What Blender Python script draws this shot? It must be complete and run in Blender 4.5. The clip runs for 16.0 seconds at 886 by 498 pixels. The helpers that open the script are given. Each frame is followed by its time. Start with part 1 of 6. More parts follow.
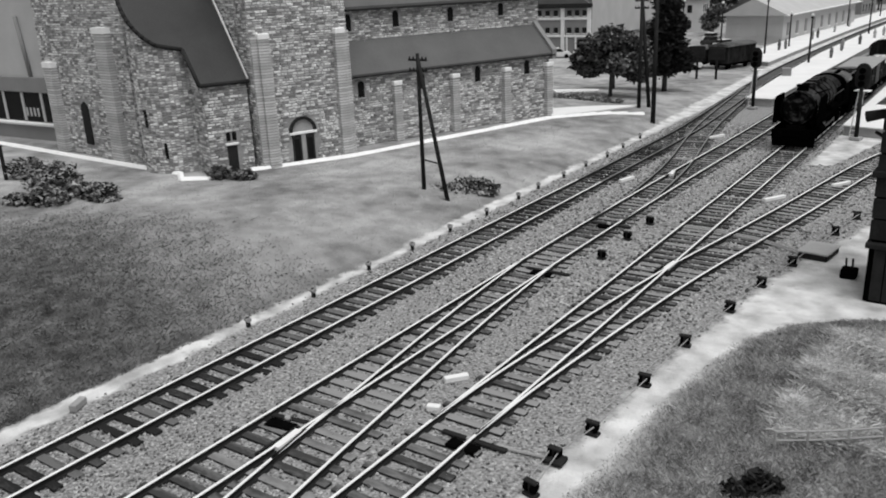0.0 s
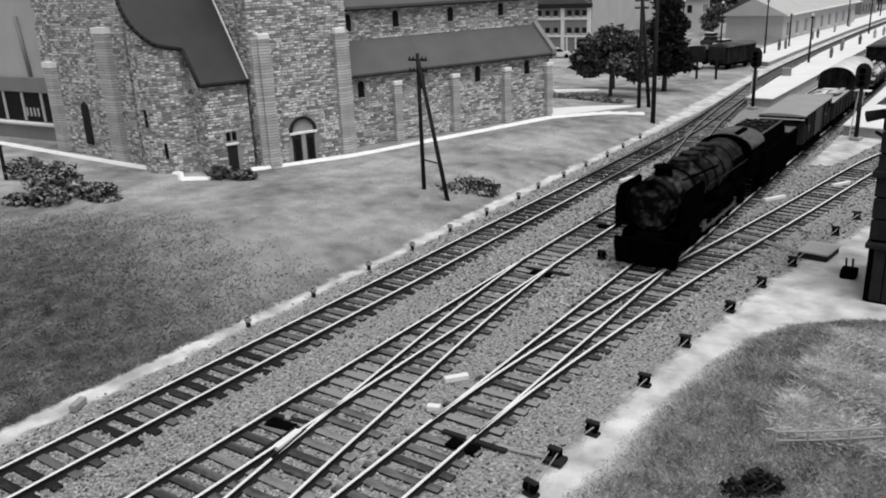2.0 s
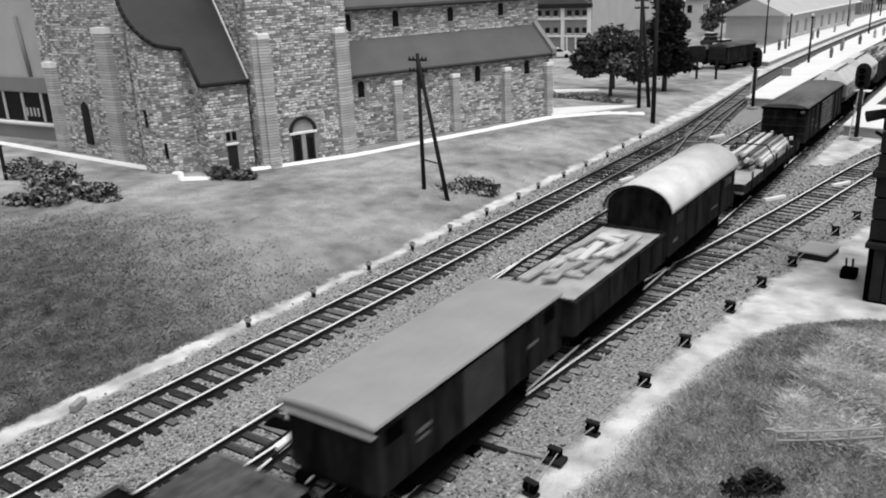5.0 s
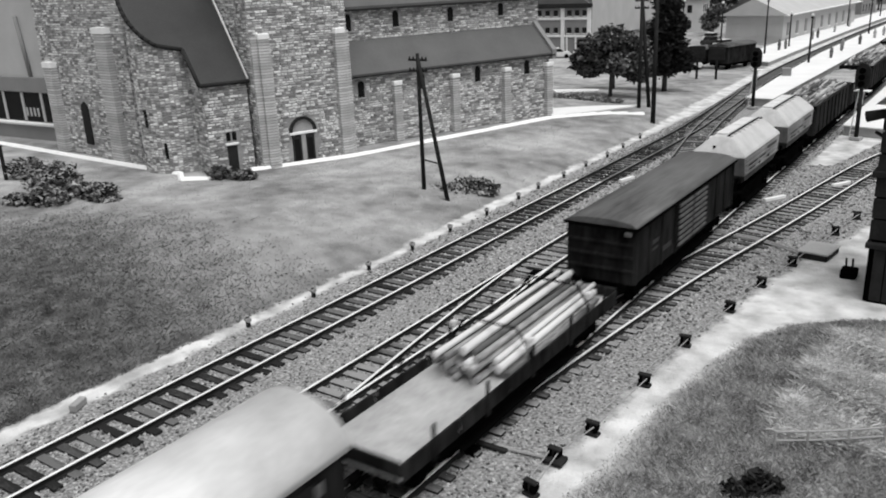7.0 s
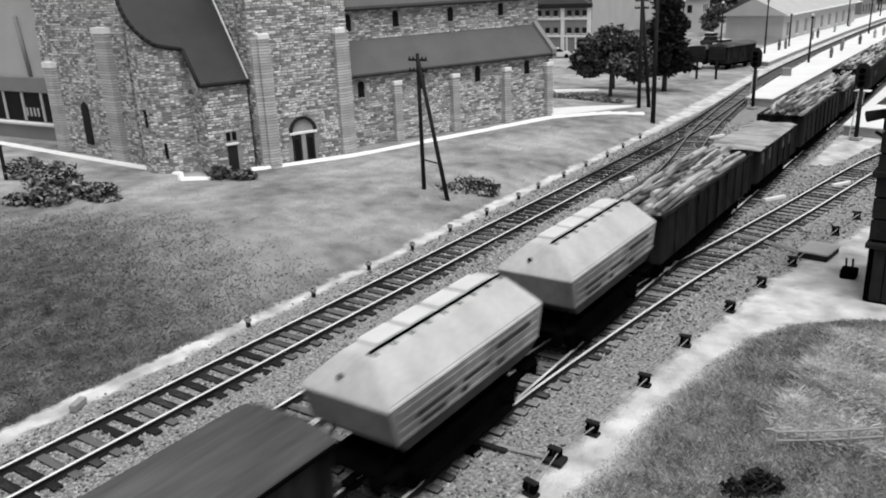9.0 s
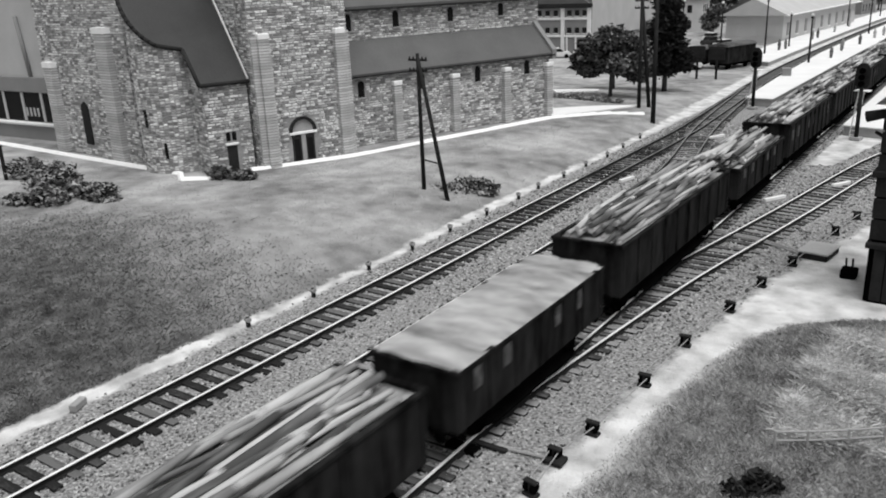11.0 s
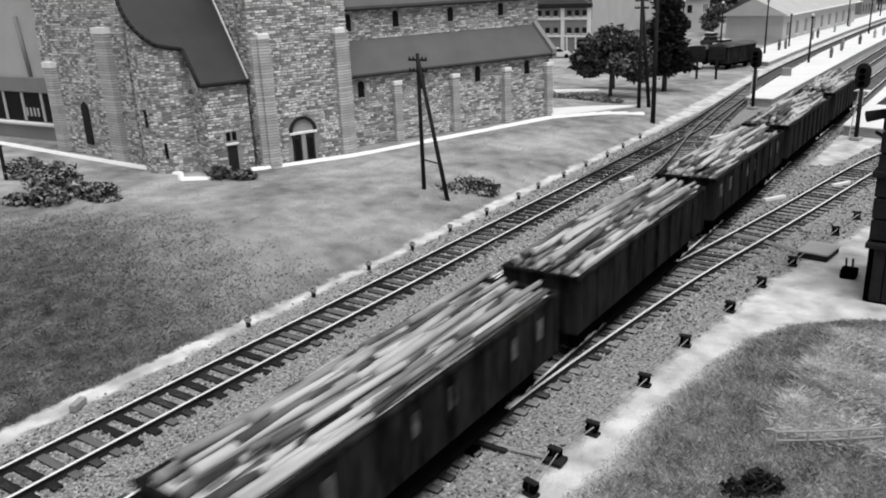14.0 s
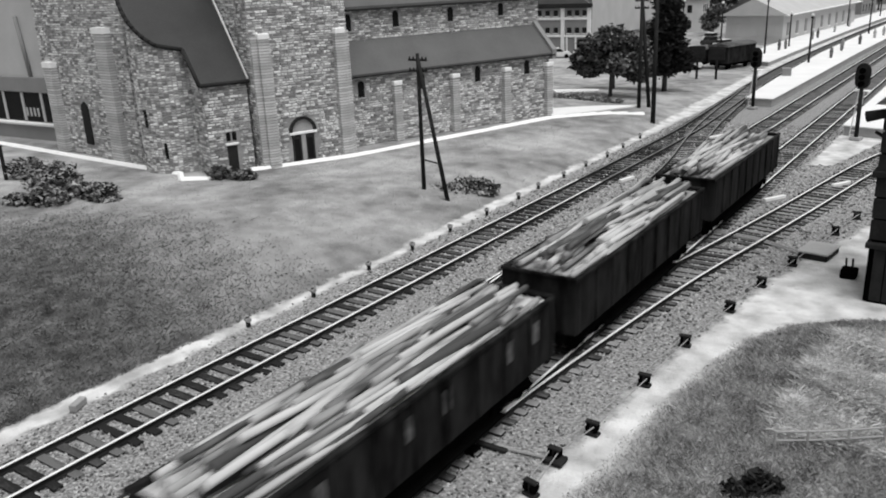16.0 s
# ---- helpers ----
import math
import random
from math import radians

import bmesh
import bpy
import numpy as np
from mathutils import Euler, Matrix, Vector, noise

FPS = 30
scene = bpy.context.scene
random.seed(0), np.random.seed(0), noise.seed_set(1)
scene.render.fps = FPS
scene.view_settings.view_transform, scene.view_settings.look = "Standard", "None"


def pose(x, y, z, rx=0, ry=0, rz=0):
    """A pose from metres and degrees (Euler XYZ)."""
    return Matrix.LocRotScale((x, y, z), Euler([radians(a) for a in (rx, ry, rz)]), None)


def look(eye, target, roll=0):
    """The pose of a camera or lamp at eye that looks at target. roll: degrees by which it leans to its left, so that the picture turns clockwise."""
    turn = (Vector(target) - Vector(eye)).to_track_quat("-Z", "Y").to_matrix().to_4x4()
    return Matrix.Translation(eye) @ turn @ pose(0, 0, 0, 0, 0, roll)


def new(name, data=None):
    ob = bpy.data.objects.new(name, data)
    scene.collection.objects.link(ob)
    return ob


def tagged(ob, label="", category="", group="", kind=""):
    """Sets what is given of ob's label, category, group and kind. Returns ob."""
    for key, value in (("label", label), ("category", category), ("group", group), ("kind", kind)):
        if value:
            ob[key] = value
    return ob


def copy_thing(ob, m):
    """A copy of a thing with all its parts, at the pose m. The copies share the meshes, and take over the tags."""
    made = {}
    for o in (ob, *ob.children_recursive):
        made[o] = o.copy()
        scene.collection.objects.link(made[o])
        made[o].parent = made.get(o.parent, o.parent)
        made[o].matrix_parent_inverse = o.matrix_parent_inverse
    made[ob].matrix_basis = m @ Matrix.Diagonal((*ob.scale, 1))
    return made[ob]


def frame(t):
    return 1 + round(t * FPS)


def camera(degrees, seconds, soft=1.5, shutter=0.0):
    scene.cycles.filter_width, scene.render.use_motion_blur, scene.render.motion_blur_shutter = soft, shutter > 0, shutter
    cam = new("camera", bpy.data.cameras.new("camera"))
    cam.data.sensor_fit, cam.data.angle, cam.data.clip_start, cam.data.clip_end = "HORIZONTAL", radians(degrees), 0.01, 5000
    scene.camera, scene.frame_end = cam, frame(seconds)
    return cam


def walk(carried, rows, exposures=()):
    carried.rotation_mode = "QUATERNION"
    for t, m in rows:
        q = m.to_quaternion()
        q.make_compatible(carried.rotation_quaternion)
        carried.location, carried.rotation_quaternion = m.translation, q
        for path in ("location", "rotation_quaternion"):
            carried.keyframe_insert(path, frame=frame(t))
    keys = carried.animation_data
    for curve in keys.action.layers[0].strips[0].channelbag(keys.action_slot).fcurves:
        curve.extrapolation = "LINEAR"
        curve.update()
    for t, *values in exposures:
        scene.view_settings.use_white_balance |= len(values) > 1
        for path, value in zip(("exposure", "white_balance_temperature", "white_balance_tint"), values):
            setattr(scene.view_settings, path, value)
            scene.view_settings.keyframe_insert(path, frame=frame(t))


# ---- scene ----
K = 1 / 87.0          # HO scale: everything below is written in prototype metres and built at model size
cam = camera(57.0, 16.0, soft=1.9, shutter=0.5)
EYE = Vector((0, 0, 11.975))
AIM = Vector((-math.sin(radians(34.946)) * math.cos(radians(18.359)), math.cos(radians(34.946)) * math.cos(radians(18.359)), -math.sin(radians(18.359))))
VIEW = look(EYE * K, (EYE + AIM * 10) * K, -2.505)
walk(cam, [(0, VIEW), (16, VIEW)], ((0, -0.15), (2.0, -0.15), (3.0, -0.05), (4.0, 0.04), (9.0, 0.03), (16, 0.0)))

# ---- light: the diffuse lamps of an exhibition hall, high over the layout ----
world = bpy.data.worlds.new("hall_light")
scene.world = world
world.use_nodes = True
world.node_tree.nodes["Background"].inputs[0].default_value = (1, 1, 1, 1)
world.node_tree.nodes["Background"].inputs[1].default_value = 0.46
sun = new("hall_lamps", bpy.data.lights.new("hall_lamps", "SUN"))
sun.data.energy = 2.9
sun.data.angle = radians(42)
sun.matrix_world = look((0.36, -0.18, 1.0), (0, 0, 0))


# ---- materials ----
def material(name, dark, light, scale=3.0, fine=30.0, rough=0.8, metal=0.0, bump=0.3, depth=0.03, rnd=0.0, island=False, spec=0.4, grain=0.35, ramp=(0.3, 0.7), stretch=(1, 1, 1), mid=None):
    """A grey procedural surface: broad stains, fine grain, relief; sizes in prototype metres."""
    m = bpy.data.materials.new(name)
    m.use_nodes = True
    nt = m.node_tree
    bsdf = nt.nodes["Principled BSDF"]
    N = nt.nodes.new
    L = nt.links.new
    co = N("ShaderNodeTexCoord")
    mp = N("ShaderNodeMapping")
    mp.inputs["Scale"].default_value = [87 * s for s in stretch]
    L(co.outputs["Object"], mp.inputs[0])
    broad = N("ShaderNodeTexNoise")
    broad.inputs["Scale"].default_value = 1 / scale
    broad.inputs["Detail"].default_value = 5
    small = N("ShaderNodeTexNoise")
    small.inputs["Scale"].default_value = fine
    small.inputs["Detail"].default_value = 4
    L(mp.outputs[0], broad.inputs["Vector"])
    L(mp.outputs[0], small.inputs["Vector"])
    mix = N("ShaderNodeMix")
    mix.inputs["Factor"].default_value = grain
    L(broad.outputs["Fac"], mix.inputs["A"])
    L(small.outputs["Fac"], mix.inputs["B"])
    fac = mix.outputs["Result"]
    if rnd:
        src = N("ShaderNodeNewGeometry").outputs["Random Per Island"] if island else N("ShaderNodeObjectInfo").outputs["Random"]
        mul = N("ShaderNodeMath")
        mul.operation = "MULTIPLY_ADD"
        mul.inputs[1].default_value = rnd
        mul.inputs[2].default_value = -rnd / 2
        L(src, mul.inputs[0])
        add = N("ShaderNodeMath")
        add.operation = "ADD"
        L(fac, add.inputs[0])
        L(mul.outputs[0], add.inputs[1])
        fac = add.outputs[0]
    cr = N("ShaderNodeValToRGB")
    cr.color_ramp.elements[0].position, cr.color_ramp.elements[1].position = ramp
    cr.color_ramp.elements[0].color = (dark, dark, dark, 1)
    cr.color_ramp.elements[1].color = (light, light, light, 1)
    if mid:
        e = cr.color_ramp.elements.new(ramp[0] + (ramp[1] - ramp[0]) * mid[0])
        e.color = (mid[1], mid[1], mid[1], 1)
    L(fac, cr.inputs[0])
    L(cr.outputs[0], bsdf.inputs["Base Color"])
    bsdf.inputs["Roughness"].default_value = rough
    bsdf.inputs["Metallic"].default_value = metal
    bsdf.inputs["Specular IOR Level"].default_value = spec
    if bump:
        b = N("ShaderNodeBump")
        b.inputs["Strength"].default_value = bump
        b.inputs["Distance"].default_value = depth * K
        L(small.outputs["Fac"], b.inputs["Height"])
        L(b.outputs[0], bsdf.inputs["Normal"])
    return m


M = dict(
    stone=material("rubble_stone", 0.19, 0.85, 0.4, 6, 0.92, rnd=0.95, island=True, bump=0.6, depth=0.05, ramp=(0.05, 1.0), mid=(0.6, 0.56)),
    stone_piece=material("rubble_stone_piece", 0.19, 0.85, 0.4, 6, 0.92, rnd=0.95, bump=0.6, depth=0.05, ramp=(0.05, 1.0), mid=(0.6, 0.56)),
    mortar=material("lime_mortar", 0.22, 0.4, 1.5, 14, 0.95),
    brick=material("pilaster_brick", 0.42, 0.64, 0.8, 12, 0.9, rnd=0.4, island=True),
    capstone=material("pale_capstone", 0.8, 0.95, 0.5, 15, 0.85),
    slate=material("slate_roof", 0.08, 0.115, 2.0, 8, 0.7, bump=0.15),
    slate_dark=material("dark_slate_roof", 0.042, 0.06, 2.0, 8, 0.75, bump=0.15, spec=0.2),
    dark_trim=material("dark_eave", 0.02, 0.035, 1, 10, 0.7, spec=0.06),
    void=material("dark_opening", 0.008, 0.014, 1, 10, 0.4, spec=0.06),
    door=material("dark_door", 0.02, 0.04, 1, 10, 0.6, spec=0.06),
    # Near-black web colour carries the shade below the rail head.
    rail=material("shaded_rail_steel", 0.008, 0.03, 1.5, 20, 0.8, 0.0, bump=0.2, spec=0.05),
    rail_dull=material("rusty_rail_head", 0.16, 0.3, 1.5, 20, 0.6, 0.2, bump=0.0),
    rail_top=material("polished_rail_head", 0.9, 1.0, 1.5, 20, 0.45, 0.3, bump=0.0),
    sleeper=material("tarred_sleeper", 0.02, 0.13, 0.7, 14, 0.9, rnd=0.6, stretch=(0.4, 1, 1), spec=0.1),
    sleeper_grey=material("weathered_sleeper", 0.05, 0.26, 0.6, 9, 0.92, rnd=0.5, stretch=(0.4, 1, 1), spec=0.1),
    ballast=material("ballast_stone", 0.07, 0.5, 0.5, 10, 0.95, rnd=0.8, island=True, ramp=(0.2, 0.85)),
    kerb=material("white_kerb", 0.85, 0.97, 1, 12, 0.8),
    pole=material("tarred_pole_and_side_shade", 0.015, 0.03, 0.6, 12, 0.85, spec=0.06),
    platform=material("white_platform", 0.7, 0.82, 3, 10, 0.8),
    platform_edge=material("platform_edge", 0.3, 0.42, 1.5, 10, 0.85),
    loco=material("sooty_black_paint", 0.001, 0.002, 0.8, 14, 0.5, bump=0.15, spec=0.0),
    loco_mid=material("oily_black_paint", 0.0008, 0.006, 0.5, 8, 0.38, bump=0.25, spec=0.05),
    # Pale noise patches are the boiler's highlights, put into its colour.
    loco_glint=material("highlight_streaked_boiler", 0.001, 0.1, 0.55, 5, 0.45, bump=0.25, spec=0.06, ramp=(0.5, 0.74), stretch=(1, 0.6, 1)),
    # Lighter black for top surfaces: the grey highlight from above is in the colour.
    loco_top=material("top_lit_black_paint", 0.02, 0.13, 0.4, 8, 0.4, bump=0.15, spec=0.15),
    steel=material("worn_bright_steel", 0.08, 0.2, 0.4, 15, 0.5, 0.6),
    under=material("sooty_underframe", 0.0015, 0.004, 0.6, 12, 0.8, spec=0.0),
    dark_body=material("dark_wagon_paint", 0.003, 0.036, 0.6, 5, 0.7, bump=0.25, spec=0.02, ramp=(0.36, 0.74), stretch=(1, 1, 0.3)),
    mid_body=material("brown_wagon_paint", 0.02, 0.05, 0.9, 9, 0.65, bump=0.2, spec=0.15),
    van_roof=material("grey_van_roof", 0.26, 0.33, 1.2, 9, 0.6, bump=0.1),
    pale_roof=material("pale_van_roof", 0.5, 0.78, 1.1, 7, 0.4, bump=0.05),
    box_roof=material("dark_box_roof", 0.04, 0.14, 0.7, 7, 0.45, bump=0.08, spec=0.3, stretch=(1, 0.12, 1)),
    hopper=material("light_hopper_paint", 0.4, 0.62, 0.8, 9, 0.45, bump=0.1, stretch=(1, 1, 0.4)),
    hopper_low=material("grey_hopper_side", 0.1, 0.3, 0.9, 6, 0.6, bump=0.15, stretch=(1, 1, 0.35)),
    hatch=material("white_hatch", 0.55, 0.7, 0.7, 9, 0.6),
    wood=material("sawn_timber", 0.1, 0.66, 0.5, 12, 0.8, rnd=0.9, stretch=(1, 0.15, 1)),
    wood_pale=material("pale_plank", 0.3, 0.62, 0.5, 12, 0.8, rnd=0.5, stretch=(1, 0.15, 1)),
    faded=material("faded_lettering", 0.02, 0.12, 0.3, 5, 0.85, ramp=(0.4, 0.65)),
    slat=material("worn_slat", 0.05, 0.13, 0.5, 12, 0.8),
    bark=material("log_load", 0.06, 0.54, 0.5, 5, 0.85, rnd=0.7, bump=0.5, depth=0.06, stretch=(1, 0.22, 1), ramp=(0.22, 0.8)),
    tarp=material("grey_tarpaulin", 0.1, 0.52, 0.6, 3, 0.75, bump=0.4, depth=0.08, stretch=(0.35, 1, 1)),
    sand_load=material("pale_load", 0.26, 0.48, 0.8, 9, 0.9),
    grass_l=material("grass_blades", 0.2, 0.44, 1.6, 2, 0.9, rnd=0.18, island=True, bump=0, spec=0.1),
    grass_dark=material("shaded_rank_blades", 0.04, 0.23, 0.5, 1.2, 0.9, rnd=0.15, island=True, bump=0, spec=0.1),
    grass_r=material("dry_grass_blades", 0.14, 0.56, 1.0, 1.5, 0.9, rnd=0.3, island=True, bump=0, spec=0.1),
    grass_straw=material("straw_blades", 0.42, 0.85, 1.0, 2, 0.9, rnd=0.35, island=True, bump=0, spec=0.1),
    leaf_shade=material("shade_scrub_leaf", 0.1, 0.36, 1.0, 4, 0.85, rnd=0.6, island=True, bump=0, spec=0.1),
    leaf_hedge=material("hedge_leaf", 0.02, 0.34, 0.8, 4, 0.85, rnd=0.8, island=True, bump=0, spec=0.1),
    leaf=material("bush_leaf", 0.02, 0.2, 1.0, 4, 0.85, rnd=0.6, island=True, bump=0, spec=0.15),
    leaf_dark=material("conifer_leaf", 0.008, 0.03, 1.0, 4, 0.85, rnd=0.5, island=True, bump=0, spec=0.15),
    trunk=material("tree_bark", 0.04, 0.09, 0.5, 10, 0.9),
    plaster=material("grey_plaster", 0.4, 0.5, 2.5, 8, 0.9, bump=0.1),
    plaster_dark=material("shaded_render", 0.2, 0.26, 2.5, 8, 0.9, bump=0.1),
    white_wall=material("pale_limewash", 0.5, 0.64, 2.5, 8, 0.85, bump=0.05),
    white=material("white_paint", 0.7, 0.85, 1.0, 12, 0.7, bump=0.05),
    metal_box=material("grey_cabinet", 0.25, 0.36, 0.7, 12, 0.7),
    car_paint=material("pale_car_paint", 0.55, 0.75, 1.0, 8, 0.4, bump=0.0),
    figure=material("painted_figure", 0.08, 0.4, 0.4, 6, 0.8, rnd=0.8),
    glass=material("dark_window_pane", 0.01, 0.02, 1.0, 6, 0.15, bump=0.0, spec=0.15),
)


# ---- mesh helpers, in prototype metres ----
def part(name, bm, mat, parent=None, label=""):
    """One bmesh becomes one mesh object, shrunk to model size, under its thing."""
    bm.transform(Matrix.Scale(K, 4))
    me = bpy.data.meshes.new(name)
    bm.to_mesh(me)
    bm.free()
    me.materials.append(M[mat])
    ob = new(name, me)
    ob.parent = parent
    if label:
        tagged(ob, label)
    return ob


def thing(name, x, y, z, rz=0, label="", category="", group="", kind=""):
    e = new(name)
    e.empty_display_size = 0.01
    e.matrix_basis = pose(x * K, y * K, z * K, 0, 0, rz)
    return tagged(e, label, category, group, kind)


def joined(name, verts, faces, mat, parent=None, label="", kind=""):
    me = bpy.data.meshes.new(name)
    me.from_pydata([tuple(v) for v in np.asarray(verts) * K], [], faces)
    me.materials.append(M[mat])
    ob = new(name, me)
    ob.parent = parent
    return tagged(ob, label, "", "", kind)


def solid(bm, corners, quads):
    vs = [bm.verts.new(c) for c in corners]
    return [bm.faces.new([vs[i] for i in f]) for f in quads]


BOX_FACES = ((0, 3, 2, 1), (4, 5, 6, 7), (0, 1, 5, 4), (1, 2, 6, 5), (2, 3, 7, 6), (3, 0, 4, 7))


def box(bm, x0, x1, y0, y1, z0, z1, m=None):
    c = [Vector(p) for p in ((x0, y0, z0), (x1, y0, z0), (x1, y1, z0), (x0, y1, z0), (x0, y0, z1), (x1, y0, z1), (x1, y1, z1), (x0, y1, z1))]
    if m is not None:
        c = [m @ p for p in c]
    solid(bm, c, BOX_FACES)
    return bm


def bevelled(x0, x1, y0, y1, z0, z1, b=0.04, seg=2):
    bm = box(bmesh.new(), x0, x1, y0, y1, z0, z1)
    bmesh.ops.bevel(bm, geom=bm.edges[:], offset=b, segments=seg, affect="EDGES", profile=0.6)
    return bm


def rod(bm, a, b, r0, r1=None, seg=8, caps=True):
    a, b = Vector(a), Vector(b)
    r1 = r0 if r1 is None else r1
    turn = (b - a).to_track_quat("Z", "Y").to_matrix()
    rings = []
    for p, r in ((a, r0), (b, r1)):
        rings.append([bm.verts.new(p + turn @ Vector((r * math.cos(2 * math.pi * i / seg), r * math.sin(2 * math.pi * i / seg), 0))) for i in range(seg)])
    for i in range(seg):
        j = (i + 1) % seg
        bm.faces.new((rings[0][i], rings[0][j], rings[1][j], rings[1][i])).smooth = seg > 6
    if caps:
        bm.faces.new(rings[0][::-1])
        bm.faces.new(rings[1])
    return bm


def extruded(bm, outline, axis, a, b):
    """A closed outline (two coordinates) pushed from a to b along x or y."""
    put = (lambda p, s: (s, p[0], p[1])) if axis == "x" else (lambda p, s: (p[0], s, p[1]))
    r0 = [bm.verts.new(put(p, a)) for p in outline]
    r1 = [bm.verts.new(put(p, b)) for p in outline]
    n = len(outline)
    for i in range(n):
        j = (i + 1) % n
        bm.faces.new((r0[i], r0[j], r1[j], r1[i]))
    bm.faces.new(r0[::-1])
    bm.faces.new(r1)
    bmesh.ops.recalc_face_normals(bm, faces=bm.faces[:])
    return bm


def blob(bm, c, rx, ry, rz, sub=2, rough=0.0, seed=0):
    n0 = len(bm.verts)
    made = bmesh.ops.create_icosphere(bm, subdivisions=sub, radius=1)["verts"]
    for v in made:
        k = 1 + rough * noise.noise(v.co * 2.3 + Vector((seed, 0, 0)))
        v.co = Vector((c[0] + v.co.x * rx * k, c[1] + v.co.y * ry * k, c[2] + v.co.z * rz * k))
        for f in v.link_faces:
            f.smooth = True
    return bm


# ---- ground ----
def ramp(v, pts):
    return np.interp(v, [p[0] for p in pts], [p[1] for p in pts])


def step(a, b, v):
    t = np.clip((v - a) / (b - a), 0, 1)
    return t * t * (3 - 2 * t)


BALLAST_R = ((-20, -8.9), (14, -8.4), (18, -8.2), (25, -7.6), (31.5, -6.8), (36, -6.0), (42, -4.4), (50, -2.2), (60, 1.5), (90, 10))
GRASS_R = ((-20, -8.2), (15.2, -7.7), (17, -7.4), (20.5, -7.3), (22, -7.1), (24.2, -6.8), (26.6, -6.35), (28.5, -5.3), (29.8, -3.9), (30.3, -2.2), (30.8, 4), (34, 12), (40, 16), (300, 40))


def height(x, y):
    wob = 0.25 * np.sin(0.35 * x + 0.2 * y) * np.sin(0.27 * y - 0.15 * x)
    bank = 0.35 * step(-22.9, -24.6, x) + 0.65 * step(-22.6, -31, x)
    z = bank * (0.8 + 0.5 * np.exp(-((x + 33) ** 2 + (y - 22) ** 2) / 90.0) + 0.35 * wob * step(34, 24, y))
    z = np.where(y > 66, z * (1 - 0.75 * step(66, 90, y)), z)
    inside = ramp(y, GRASS_R)
    z = z + step(0, 3.5, x - inside) * (0.35 + 0.4 * wob)
    return z - 0.11


xs = np.unique(np.concatenate((np.linspace(-3000, -150, 8), np.linspace(-150, -62, 23), np.arange(-62, 8, 0.4), np.linspace(8, 60, 14), np.linspace(60, 3000, 8))))
ys = np.unique(np.concatenate((np.linspace(-3000, -30, 8), np.linspace(-30, 2, 10), np.arange(2, 95, 0.4), np.linspace(95, 330, 48), np.linspace(330, 3000, 8))))
GX, GY = np.meshgrid(xs, ys)
GZ = height(GX, GY)
nx, ny = len(xs), len(ys)
idx = np.arange(nx * ny).reshape(ny, nx)
quads = np.stack((idx[:-1, :-1], idx[:-1, 1:], idx[1:, 1:], idx[1:, :-1]), -1).reshape(-1, 4)
ground_me = bpy.data.meshes.new("ground")
ground_me.from_pydata((np.stack((GX, GY, GZ), -1).reshape(-1, 3) * K).tolist(), [], quads.tolist())
ground_me.polygons.foreach_set("use_smooth", np.ones(len(quads), dtype=bool))
BANK = ((-20, -23.1), (12, -22.95), (20, -22.72), (28, -22.62), (37, -22.9), (50, -22.7), (60, -22.8), (70, -23.4), (100, -24.6), (400, -30))
is_grass = np.maximum(step(0.15, -0.35, GX - ramp(GY, BANK)) * step(700, 600, GY), step(0, 0.5, GX - ramp(GY, GRASS_R)))
is_ballast = step(-22.55, -21.8, GX) * step(0.4, -0.5, GX - ramp(GY, BALLAST_R))
# Dark grass mask; its ground colour also carries the shade of the bank.
rank_grass = np.clip(1.45 - 1.0 * np.sqrt(((GX + 31) / 15.5) ** 2 + ((GY - 10.5) / 12.0) ** 2), 0, 1)
d_left = np.interp(GY, (54, 58, 66, 70), (-8.2, -7.4, -5.9, -4.6))
is_ballast *= 1 - step(-10.0, -9.4, GX) * step(d_left, d_left - 0.6, GX) * step(53.5, 55, GY)
for key, arr in (("grass", is_grass), ("ballast", is_ballast), ("rank", rank_grass)):
    ground_me.attributes.new(key, "FLOAT", "POINT").data.foreach_set("value", arr.reshape(-1).astype(np.float32))
ground = tagged(new("ground", ground_me), "sandy and grassy ground sheet of the model railway", "ground", "", "structure")


